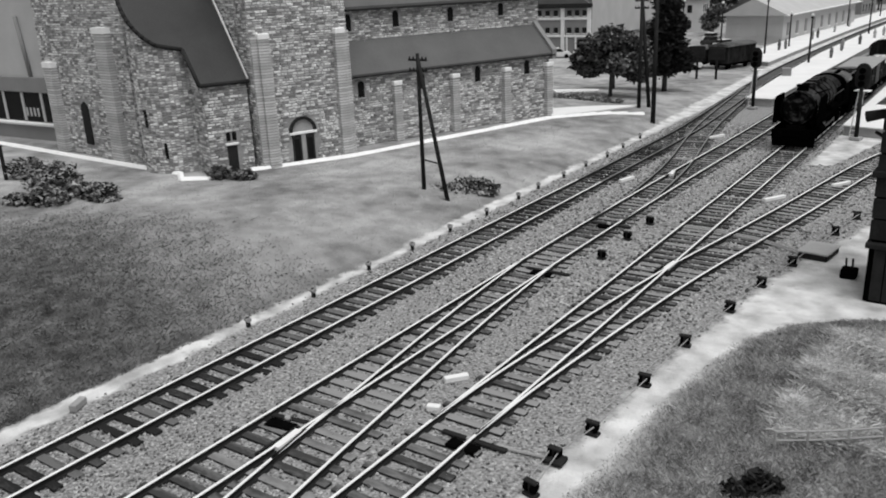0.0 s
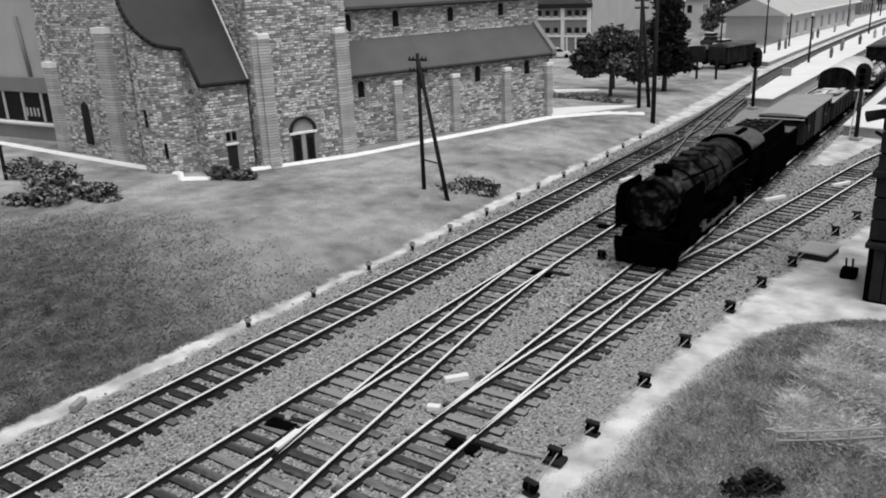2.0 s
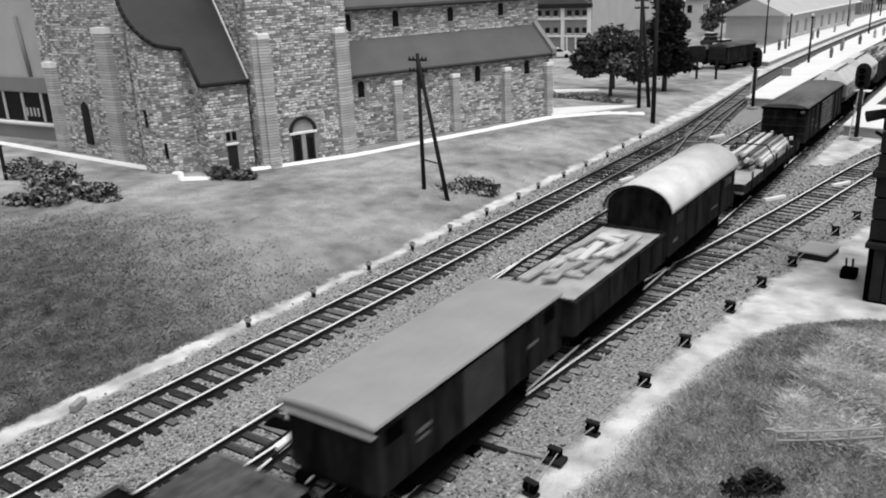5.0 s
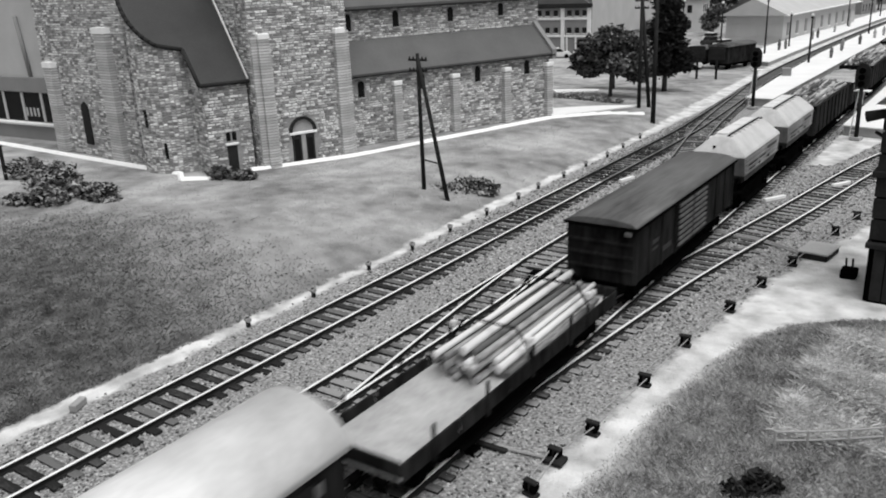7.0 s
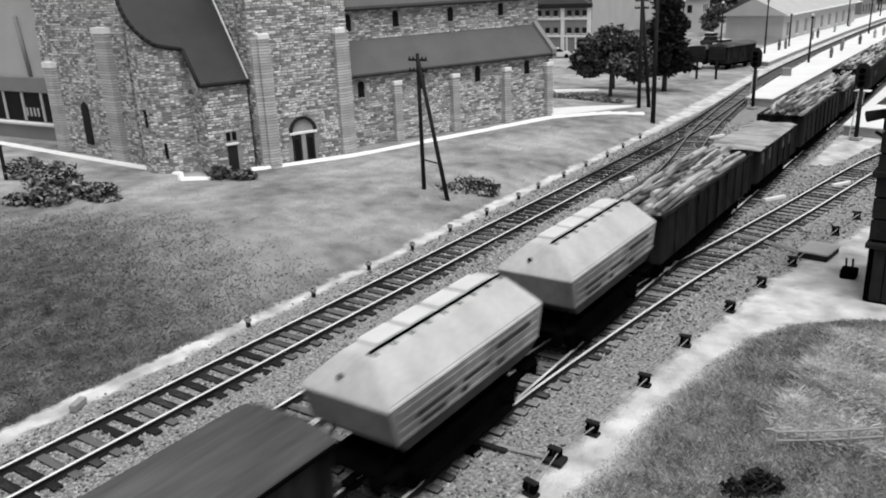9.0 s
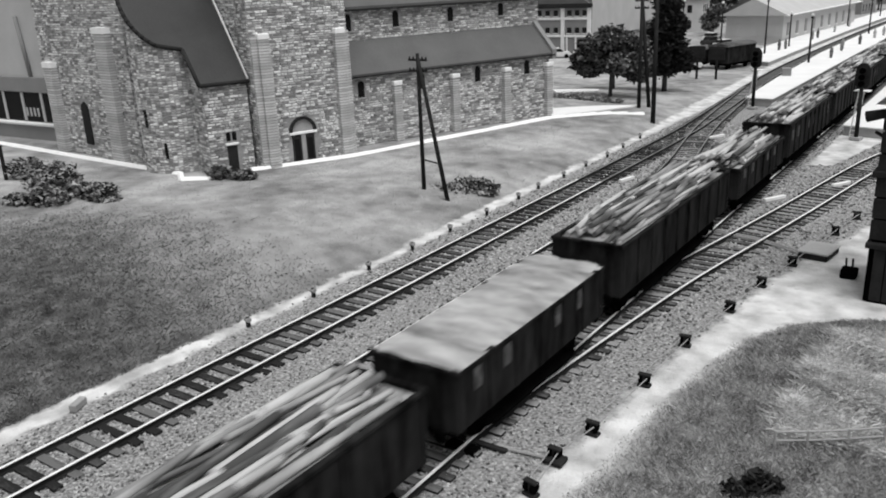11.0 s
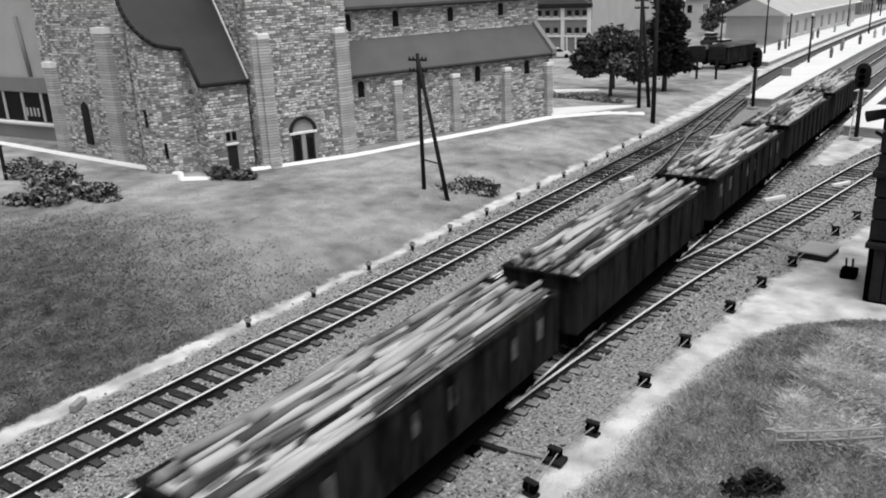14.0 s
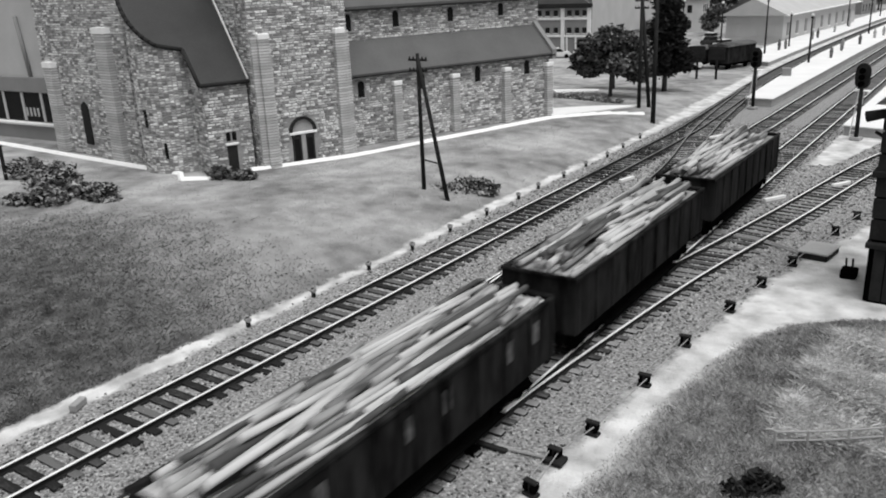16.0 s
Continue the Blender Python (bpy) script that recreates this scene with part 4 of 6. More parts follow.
    for x in (-0.97, 0.97):
        part("bunker_rail", rod(bmesh.new(), (x, 14.1, 3.3), (x, 18.7, 3.3), 0.045, seg=6), "loco_top", bunker)
    part("filler_hatch", rod(bmesh.new(), (0, 19.9, 2.5), (0, 19.9, 2.68), 0.32, 0.3, 16), "loco_top", bunker)
    part("tank_top", bevelled(-1.3, 1.3, 19.25, 21.1, 2.48, 2.56, 0.03, 1), "loco_top", ten)
    for y in (14.8, 16.3, 18.7, 20.2):
        wheelset(v, y, 0.5)
    for a, b in ((14.8, 16.3), (18.7, 20.2)):
        for x in (-1.05, 1.05):
            f = extruded(bmesh.new(), ((a - 0.35, 0.45), (a, 0.28), (b, 0.28), (b + 0.35, 0.45), (b + 0.2, 0.8), (a - 0.2, 0.8)), "x", x - 0.06, x + 0.06)
            part("bogie_frame", f, "under", v)
    # Dark side sheets, added to shade the gap below the tender.
    for x in (-1.2, 1.2):
        part("tender_frame", bevelled(x - 0.05, x + 0.05, 14.0, 21.0, 0.62, 1.06, 0.02, 1), "under", ten)
    part("drawbar", box(bmesh.new(), -0.15, 0.15, 13.0, 13.8, 0.85, 1.05), "under", v)
    part("rear_coupler", box(bmesh.new(), -0.12, 0.12, 21.2, 21.9, 0.75, 0.95), "under", v)
    return v


RODS = []


def side_rods(v):
    for s in (-1, 1):
        bm = bevelled(min(s * 0.93, s * 0.99), max(s * 0.93, s * 0.99), -2.75, 2.75, -0.08, 0.08, 0.02, 1)
        for y in (-2.55, -0.85, 0.85, 2.55):
            rod(bm, (s * 0.92, y, 0), (s * 1.0, y, 0), 0.15, seg=12)
        o = part("coupling_rod", bm, "steel", v, "bright steel coupling rod")
        o.matrix_basis = pose(0, 6.85 * K, (0.8 + 0.336) * K)
        RODS.append(o)


def goods_van():
    v = vehicle("goods_van", 81.95, "covered goods van with dark sides and flat grey roof", "goods wagon")
    L = 8.9
    underframe(v, L, (1.9, 7.0))
    out = [(-1.3, 1.05), (1.3, 1.05), (1.3, 2.8)] + [(1.3 * math.cos(radians(a)), 2.8 + 0.07 * math.sin(radians(a))) for a in range(15, 180, 15)] + [(-1.3, 2.8)]
    part("body", extruded(bmesh.new(), out, "y", 0.14, L - 0.1), "dark_body", v)
    roof = part("roof", extruded(bmesh.new(), [(-1.38, 2.8), (1.38, 2.8), (1.38, 2.88), (0.9, 2.94), (0.3, 2.97), (-0.3, 2.97), (-0.9, 2.94), (-1.38, 2.88)], "y", 0, L), "van_roof", v, "flat grey felt roof")
    part("fascia", bevelled(-1.38, 1.38, 0.05, 0.14, 2.66, 2.8, 0.015, 1), "under", roof)
    part("roof_lip", bevelled(-1.36, 1.36, 0.0, 0.1, 2.6, 2.66, 0.01, 1), "hatch", roof, "pale worn lip under the roof end")
    part("eave_strip", bevelled(1.36, 1.4, 0.0, L, 2.8, 2.86, 0.01, 1), "van_roof", roof)
    ribs(v, [0.2, 1.3, 2.4, 3.3, 5.7, 6.6, 7.7, 8.8], 1.06, 2.78, 1.3, "dark_body")
    for s in (-1, 1):
        part("sliding_door", bevelled(min(s * 1.3, s * 1.37), max(s * 1.3, s * 1.37), 3.5, 5.5, 1.08, 2.75, 0.02, 1), "mid_body", v)
        part("door_rail", box(bmesh.new(), min(s * 1.3, s * 1.4), max(s * 1.3, s * 1.4), 2.4, 6.6, 2.74, 2.82), "under", v)
        for y in (0.8, 8.2):
            part("vent", bevelled(min(s * 1.29, s * 1.33), max(s * 1.29, s * 1.33), y - 0.35, y + 0.35, 2.2, 2.6, 0.02, 1), "under", v)
    bars(v, "lettering", [(1.6, 2.2, 1.9, 2.0), (1.6, 2.1, 1.7, 1.78), (6.9, 7.5, 1.85, 1.95)], "slat", 1.305)


def open_body(v, L, z1, half=1.32, mat="dark_body", n=8):
    bm = bmesh.new()
    t = 0.07
    box(bm, -half, half, 0.1, L - 0.1, 1.02, 1.14)
    part("floor", bm, mat, v)
    for s in (-1, 1):
        part("side_wall", bevelled(min(s * (half - t), s * half), max(s * (half - t), s * half), 0.1, L - 0.1, 1.1, z1, 0.015, 1), mat, v)
        part("top_rail", bevelled(min(s * (half - 0.1), s * (half + 0.06)), max(s * (half - 0.1), s * (half + 0.06)), 0.05, L - 0.05, z1 - 0.1, z1 + 0.02, 0.02, 1), mat, v)
    for y in (0.1, L - 0.1 - t):
        part("end_wall", bevelled(-half + t, half - t, y, y + t, 1.1, z1 + 0.03, 0.015, 1), mat, v)
        part("end_rail", bevelled(-half - 0.04, half + 0.04, y - 0.05, y + t + 0.05, z1 - 0.06, z1 + 0.05, 0.02, 1), mat, v)
    ribs(v, np.linspace(0.25, L - 0.25, n), 1.06, z1 - 0.05, half, mat, 0.12, 0.07)


def log_load(v, L, z, half=1.2, seed=0, n=70, heap=0.4, fill="bark", long=(2.2, 4.6)):
    """Loose logs, rough-hewn and heaped over the rim."""
    rng = random.Random(seed)
    bm = bmesh.new()
    box(bm, -half, half, 0.22, L - 0.22, 1.15, z - 0.12)
    part("load_bed", bm, "bark", v)
    for i in range(n):
        ln = rng.uniform(*long) if rng.random() < 0.85 else rng.uniform(0.8, 1.4)
        y = rng.uniform(0.25, max(0.3, L - ln - 0.25))
        x = rng.uniform(-half + 0.12, half - 0.12)
        k = 1 - (x / half) ** 2
        zz = z - 0.07 + rng.random() ** 1.3 * heap * (0.25 + 0.75 * k)
        a = rng.gauss(0, 0.045)
        r = rng.uniform(0.07, 0.13)
        x2 = max(-half + 0.1, min(half - 0.1, x + a * ln))
        lg = rod(bmesh.new(), (x, y, zz), (x2, min(y + ln, L - 0.22), zz + rng.uniform(-0.08, 0.08)), r, r * rng.uniform(0.7, 1.0), 7)
        for q in lg.verts:
            q.co.z += 0.07 * math.sin(1.5 * q.co.y + i)
        part("log", lg, fill, v)


def plank_wagon():
    v = vehicle("open_wagon", 91.7, "low open wagon loaded with pale planks", "goods wagon")
    L = 8.2
    underframe(v, L, (1.8, 6.4))
    open_body(v, L, 2.2, 1.32, "dark_body", 7)
    rng = random.Random(8)
    for i in range(24):
        w, n = rng.uniform(0.1, 0.2), rng.uniform(1.4, 2.7)
        m = pose(rng.uniform(-0.95, 0.95), rng.uniform(1.5, L - 1.5), 2.2 + 0.011 * i, rng.uniform(-2, 2), 0, rng.choice((rng.gauss(0, 5), rng.gauss(0, 5), rng.uniform(60, 110))))
        if abs(m[1][0]) > 0.6:
            n = 1.0
            m[0][3] *= 0.2
        part("plank", box(bmesh.new(), -w, w, -n / 2, n / 2, -0.05, 0.03, m), "wood_pale", v)
    part("load_bed", box(bmesh.new(), -1.2, 1.2, 0.25, L - 0.25, 1.14, 2.15), "sand_load", v)


def round_van():
    v = vehicle("round_roof_van", 100.2, "covered van with high pale barrel roof and dark sides", "goods wagon")
    L = 9.2
    underframe(v, L, (1.9, 7.3))
    out = [(-1.3, 1.05), (1.3, 1.05), (1.3, 2.85)] + [(1.3 * math.cos(radians(a)), 2.85 + 0.88 * math.sin(radians(a))) for a in range(15, 180, 15)] + [(-1.3, 2.85)]
    part("body", extruded(bmesh.new(), out, "y", 0.12, L - 0.12), "dark_body", v)
    part("roof", shell_roof(1.4, 2.82, 1.0, 0.0, L, 20, thick=0.08), "pale_roof", v, "smooth pale barrel roof")
    part("front_rim", extruded(bmesh.new(), arch_ring(1.42, 2.8, 1.04, 0.09), "y", -0.04, 0.06), "dark_body", v)
    ribs(v, [0.25, 2.2, 3.4, 5.2, 6.8, 8.65], 1.06, 2.76, 1.3, "dark_body", 0.08, 0.05)
    for s in (-1, 1):
        part("sliding_door", bevelled(min(s * 1.3, s * 1.37), max(s * 1.3, s * 1.37), 3.45, 5.15, 1.1, 2.74, 0.03, 1), "dark_body", v)
        for y in (1.2, 7.7):
            part("shutter", bevelled(min(s * 1.29, s * 1.34), max(s * 1.29, s * 1.34), y - 0.45, y + 0.45, 2.2, 2.6, 0.02, 1), "void", v)
    bars(v, "lettering", [(8.0, 8.4, 2.2, 2.5), (0.6, 1.1, 1.5, 1.62), (5.5, 6.4, 1.6, 1.66)], "slat", 1.305)


def arch_ring(half, eave, rise, t, n=16):
    o = [(half * math.cos(radians(a)), eave + rise * math.sin(radians(a))) for a in np.linspace(0, 180, n)]
    i = [((half - t) * math.cos(radians(a)), eave + (rise - t) * math.sin(radians(a))) for a in np.linspace(180, 0, n)]
    return o + i


def flat_wagon():
    v = vehicle("timber_wagon", 110.9, "low-sided bogie wagon carrying round timber poles over half its floor", "goods wagon")
    L = 12.5
    underframe(v, L, (1.4, 2.9, 9.6, 11.1), True)
    part("floor", bevelled(-1.32, 1.32, 0.1, L - 0.1, 1.04, 1.18, 0.02, 1), "sand_load", v, "pale worn wooden floor")
    for s in (-1, 1):
        for i in range(5):
            y0 = 0.15 + i * 2.45
            part("drop_side", bevelled(min(s * 1.3, s * 1.37), max(s * 1.3, s * 1.37), y0, y0 + 2.38, 1.0, 1.5, 0.02, 1), "dark_body", v)
            part("stake", bevelled(min(s * 1.36, s * 1.44), max(s * 1.36, s * 1.44), y0 + 1.15, y0 + 1.27, 0.95, 1.95, 0.02, 1), "dark_body", v)
    for y in (0.1, L - 0.18):
        part("end_board", bevelled(-1.32, 1.32, y, y + 0.08, 1.1, 1.55, 0.02, 1), "dark_body", v)
    rng = random.Random(21)
    for layer in range(4):
        n = 8 - layer
        for i in range(n):
            x = (i - (n - 1) / 2) * 0.31 + rng.uniform(-0.07, 0.07)
            y0 = 5.0 + rng.uniform(-0.5, 0.5) - 0.1 * layer
            y1 = 11.6 + rng.uniform(-0.9, 0.5)
            z = 1.3 + layer * 0.22 + rng.uniform(-0.03, 0.03)
            w = rng.uniform(0.09, 0.14)
            part("timber_pole", rod(bmesh.new(), (x, y0, z), (x + rng.uniform(-0.12, 0.12), y1, z + rng.uniform(-0.02, 0.06)), w, w * 0.9, 7), "wood", v)
    for y in (6.3, 10.2):
        b = bmesh.new()
        pts = [(-1.34, 1.2), (-1.25, 1.75), (-0.85, 2.33), (0.85, 2.33), (1.25, 1.75), (1.34, 1.2)]
        for p, q in zip(pts, pts[1:]):
            rod(b, (p[0], y, p[1]), (q[0], y, q[1]), 0.035, seg=6)
        part("chain", b, "under", v)
        for x in (-1.28, 1.28):
            part("stanchion_head", bevelled(x - 0.09, x + 0.09, y - 0.1, y + 0.1, 1.95, 2.15, 0.02, 1), "hatch", v, "pale worn stanchion head")


def box_wagon():
    v = vehicle("bogie_box_van", 124.85, "long dark boxcar with slatted doors and weathered roof", "goods wagon")
    L = 12.4
    underframe(v, L, (1.3, 2.9, 9.5, 11.1), True)
    part("body", bevelled(-1.3, 1.3, 0.1, L - 0.1, 1.02, 3.2, 0.04, 1), "dark_body", v)
    part("roof", shell_roof(1.4, 3.16, 0.3, 0, L, flat=0.8), "box_roof", v, "dark sooty shallow roof")
    part("roof_edge", box(bmesh.new(), -1.42, 1.42, -0.03, 0.06, 3.1, 3.22), "under", v)
    ribs(v, [0.2, 1.5, 2.8, 4.3, 8.2, 9.6, 10.9, 12.2], 1.04, 3.1, 1.3, "dark_body")
    for s in (-1, 1):
        d = part("slatted_door", bevelled(min(s * 1.3, s * 1.36), max(s * 1.3, s * 1.36), 4.4, 8.1, 1.06, 3.08, 0.02, 1), "dark_body", v)
        for i in range(8):
            z = 1.25 + i * 0.23
            part("slat", bevelled(min(s * 1.35, s * 1.43), max(s * 1.35, s * 1.43), 4.55, 6.15, z, z + 0.12, 0.015, 1), "slat", d)
            part("slat", bevelled(min(s * 1.35, s * 1.43), max(s * 1.35, s * 1.43), 6.35, 8.0, z, z + 0.12, 0.015, 1), "slat", d)
    for x in (-1.41, 1.41):
        part("eave_lip", bevelled(x - 0.03, x + 0.03, 0.0, L, 3.12, 3.2, 0.01, 1), "under", v)
    part("end_vent", bevelled(0.95, 1.2, -0.06, 0.1, 2.9, 3.05, 0.02, 1), "slat", v)
    for z in (1.5, 2.0, 2.5):
        part("end_rib", bevelled(-1.25, 1.25, 0.02, 0.12, z, z + 0.12, 0.02, 1), "dark_body", v)
    bars(v, "lettering", [(1.8, 2.5, 2.1, 2.25), (1.8, 2.4, 1.85, 1.95), (3.0, 3.9, 1.5, 1.7)], "mid_body", 1.305)


def hopper(front):
    v = vehicle("grain_hopper", front, "pale covered hopper wagon with roof hatches and tapered ends", "goods wagon", "pair of hoppers")
    L = 7.2
    underframe(v, L, (1.5, 5.7))

    def shell(levels):
        bm = bmesh.new()
        rings = [[bm.verts.new(p) for p in ((-hx, y0, z), (hx, y0, z), (hx, y1, z), (-hx, y1, z))] for z, hx, y0, y1 in levels]
        for a, b in zip(rings, rings[1:]):
            for i in range(4):
                bm.faces.new((a[i], a[(i + 1) % 4], b[(i + 1) % 4], b[i]))
        bm.faces.new(rings[0][::-1])
        bm.faces.new(rings[-1])
        return bm

    # Body and funnel colours are darker partly for the shade below the roof.
    part("hopper_body", shell(((1.95, 1.29, 0.3, L - 0.3), (2.88, 1.31, 0.05, L - 0.05))), "hopper_low", v, "stained grey upright side panels, also darkened for shade")
    part("hopper_funnel", shell(((1.1, 0.6, 2.0, L - 2.0), (1.6, 1.2, 0.7, L - 0.7), (1.95, 1.28, 0.3, L - 0.3))), "mid_body", v, "tapered funnel, darkened for underside shade")
    up = shell(((2.88, 1.33, 0.0, L), (3.0, 1.3, 0.06, L - 0.06), (3.78, 0.48, 0.62, L - 0.62)))
    bmesh.ops.bevel(up, geom=up.edges[:], offset=0.04, segments=2, affect="EDGES")
    part("hopper_roof", up, "hopper", v, "pale sloping roof panels")
    for y in (0.28, 0.36):
        part("end_rivet", rod(bmesh.new(), (-0.25 if y < 0.3 else 0.1, y, 3.3), (-0.25 if y < 0.3 else 0.1, y - 0.05, 3.34), 0.07, seg=8), "under", v)
    for i in range(4):
        y = 1.15 + i * 1.28
        part("hatch", bevelled(-0.46, 0.16, y, y + 1.1, 3.77, 3.88, 0.03, 1), "hatch", v, "white roof hatch")
    w = bmesh.new()
    box(w, 0.25, 0.29, 0.7, L - 0.7, 3.8, 3.86)
    for i in range(9):
        y = 0.8 + i * 0.7
        box(w, 0.2, 0.46, y - 0.03, y + 0.03, 3.74, 3.8)
    part("walkway", w, "under", v, "dark roof walkway")
    for s in (-1, 1):
        for z in (2.02, 2.25, 2.48, 2.71):
            part("side_seam", box(bmesh.new(), min(s * 1.29, s * 1.34), max(s * 1.29, s * 1.34), 0.35, L - 0.35, z, z + 0.06), "hopper_low", v)
        part("end_platform", bevelled(-1.2, 1.2, 0.05 if s < 0 else L - 0.75, 0.75 if s < 0 else L - 0.05, 1.06, 1.14, 0.02, 1), "under", v)
        for x in (-0.9, 0.9):
            y0, y1 = (0.25, 0.75) if s < 0 else (L - 0.25, L - 0.75)
            part("strut", rod(bmesh.new(), (x, y0, 1.1), (x, y1, 1.95), 0.05), "under", v)
    bars(v, "lettering", [(4.6, 6.4, 2.56, 2.69), (1.0, 2.6, 2.34, 2.42), (3.0, 4.2, 2.34, 2.42), (1.2, 2.2, 2.1, 2.18), (2.9, 3.2, 2.07, 2.2), (4.6, 5.0, 2.07, 2.22)], "mid_body", 1.315)
    for y in (2.2, 3.6, 5.0):
        part("discharge_chute", extruded(bmesh.new(), ((y - 0.4, 1.4), (y + 0.4, 1.4), (y + 0.15, 0.7), (y - 0.15, 0.7)), "x", -0.7, 0.7), "under", v)
    return v


def gondola(front, L, z1, seed, letters=False, load="log", mat="dark_body"):
    v = vehicle("log_gondola" if load == "log" else "sheeted_gondola", front, "dark ribbed open wagon heaped with cut logs" if load == "log" else "dark open wagon under a sagging grey tarpaulin", "goods wagon", "log gondolas")
    ax = (1.3, 2.9, L - 2.9, L - 1.3) if L > 10.5 else (1.9, L - 1.9)
    underframe(v, L, ax, L > 10.5)
    open_body(v, L, z1, 1.32, mat, 10 if L > 10.5 else 7)
    if load == "log":
        log_load(v, L, z1, 1.22, seed, int(14 * L), 0.6)
    else:
        n, k = 24, 9
        verts, faces = [], []
        rng = random.Random(seed)
        for i in range(n + 1):
            for j in range(k + 1):
                y, x = 0.12 + (L - 0.24) * i / n, -1.36 + 2.72 * j / k
                edge = 1 - abs(2 * j / k - 1) ** 3
                z = z1 + 0.02 + edge * (0.07 + 0.07 * math.sin(i * 1.05 + 0.4 * math.sin(j)) + 0.06 * noise.noise((i * 0.5, j * 0.6, seed)))
                verts.append((x, y, z))
        for i in range(n):
            for j in range(k):
                a = i * (k + 1) + j
                faces.append((a, a + 1, a + k + 2, a + k + 1))
        t = joined("tarpaulin", verts, faces, "tarp", v, "sagging grey tarpaulin")
        t.data.polygons.foreach_set("use_smooth", np.ones(len(faces), dtype=bool))
        part("load_bed", box(bmesh.new(), -1.22, 1.22, 0.25, L - 0.25, 1.14, z1 - 0.15), "dark_body", v)
    if letters:
        n = int(L / 1.6)
        bars(v, "lettering", [(0.9 + 1.5 * i, 1.25 + 1.5 * i, 1.9, 2.5) for i in range(n) if i % 3 != 2], "faded", 1.325)
    return v


LOCO = locomotive()
side_rods(LOCO)
goods_van()
plank_wagon()
round_van()
flat_wagon()
box_wagon()
hopper(138.95)
hopper(148.0)
gondola(155.7, 12.9, 2.9, 1)
gondola(169.7, 8.9, 2.70, 2, True, load="tarp")
gondola(180.0, 12.8, 2.9, 3)
gondola(194.45, 9.3, 2.5, 4, True)
gondola(204.85, 12.8, 2.95, 5, True)
gondola(218.8, 12.7, 2.9, 6)
gondola(232.8, 12.8, 2.9, 7, True)
gondola(246.9, 12.6, 2.9, 8)
gondola(260.9, 12.0, 2.9, 9)


def run(t):
    """How far the train has gone after t seconds: a shade slower at first."""
    return SPEED * t + float(np.interp(t, (0, 0.8, 1.6, 2.6), (1.6, 0.85, 0.3, 0.0)))


def motions():
    for v, front in TRAIN:
        walk(v, [(t, pose(TRACK_X * K, (front - run(t)) * K, 0.15 * K)) for t in (0, 0.8, 1.6, 2.6, 4, 6, 8, 10, 12, 14, 16)])
    for w, y, r in WHEELS:
        gap = 1 / 30 if r < 0.6 else 2 / 30
        steps = int(round(16 / gap))
        walk(w, [(i * gap, pose(0, y * K, r * K, math.degrees(run(i * gap) / r))) for i in range(steps + 1)])
    for o in RODS:
        rows = []
        for i in range(481):
            a = run(i / 30) / 0.8
            rows.append((i / 30, pose(0, (6.85 - 0.336 * math.sin(a)) * K, (0.8 + 0.336 * math.cos(a)) * K)))
        walk(o, rows)


# ---- lineside things ----
def ground_z(x, y):
    return float(height(np.array([x]), np.array([y]))[0])


def leaves(bm_name, parent, mat, blobs, n, size, seed, label=""):
    """A crown of many small leaf clumps round a few uneven cores."""
    rng = np.random.default_rng(seed)
    vs, fs = [], []
    for i in range(n):
        c = blobs[rng.integers(len(blobs))]
        d = rng.normal(0, 1, 3)
        d /= np.linalg.norm(d)
        k = rng.random() ** 0.55 * (0.85 + 0.3 * rng.random())
        p = np.array(c[:3]) + d * np.array(c[3:]) * k
        a = rng.normal(0, 1, (5, 3)) * size * rng.uniform(0.6, 1.3)
        a[:, 2] *= 0.7
        k0 = len(vs)
        vs += [tuple(p + q) for q in a]
        fs += [(k0, k0 + 1, k0 + 2), (k0, k0 + 2, k0 + 3), (k0 + 1, k0 + 3, k0 + 4), (k0, k0 + 3, k0 + 4)]
    return joined(bm_name, vs, fs, mat, parent, label)


def telegraph_pole(x, y, h, x2=None, y2=None, r=0.15, label="dark tarred telegraph pole with insulator crossarms"):
    z = ground_z(x, y) - 0.1
    t = thing("telegraph_pole", x, y, z, 0, label, "telegraph pole", "telegraph poles")
    part("mast", rod(bmesh.new(), (0, 0, 0), (0, 0, h), r, r * 0.75, 10), "pole", t)
    if x2 is not None:
        dz = ground_z(x2, y2) - 0.1 - z
        part("stay_mast", rod(bmesh.new(), (x2 - x, y2 - y, dz), (0.05, -0.05, h * 0.97), r, r * 0.75, 10), "pole", t)
        part("stay_rung", rod(bmesh.new(), (0, 0, h * 0.24), ((x2 - x) * 0.75, (y2 - y) * 0.75, h * 0.24), 0.045), "pole", t)
    for k, zz in enumerate((h - 0.35, h - 0.95)):
        a = part("crossarm", bevelled(-0.62, 0.62, -0.05, 0.05, zz - 0.06, zz + 0.06, 0.015, 1), "pole", t)
        for s in (-0.55, -0.3, 0.3, 0.55):
            part("insulator", rod(bmesh.new(), (s, 0, zz + 0.05), (s, 0, zz + 0.18), 0.05, 0.04, 8), "pole", a)
    return t


telegraph_pole(-27.0, 37.0, 7.75, -24.75, 36.1, r=0.125)
telegraph_pole(-23.6, 64.5, 10.5, r=0.2)
telegraph_pole(-26.7, 69.3, 9.5, -26.1, 70.2, r=0.18)


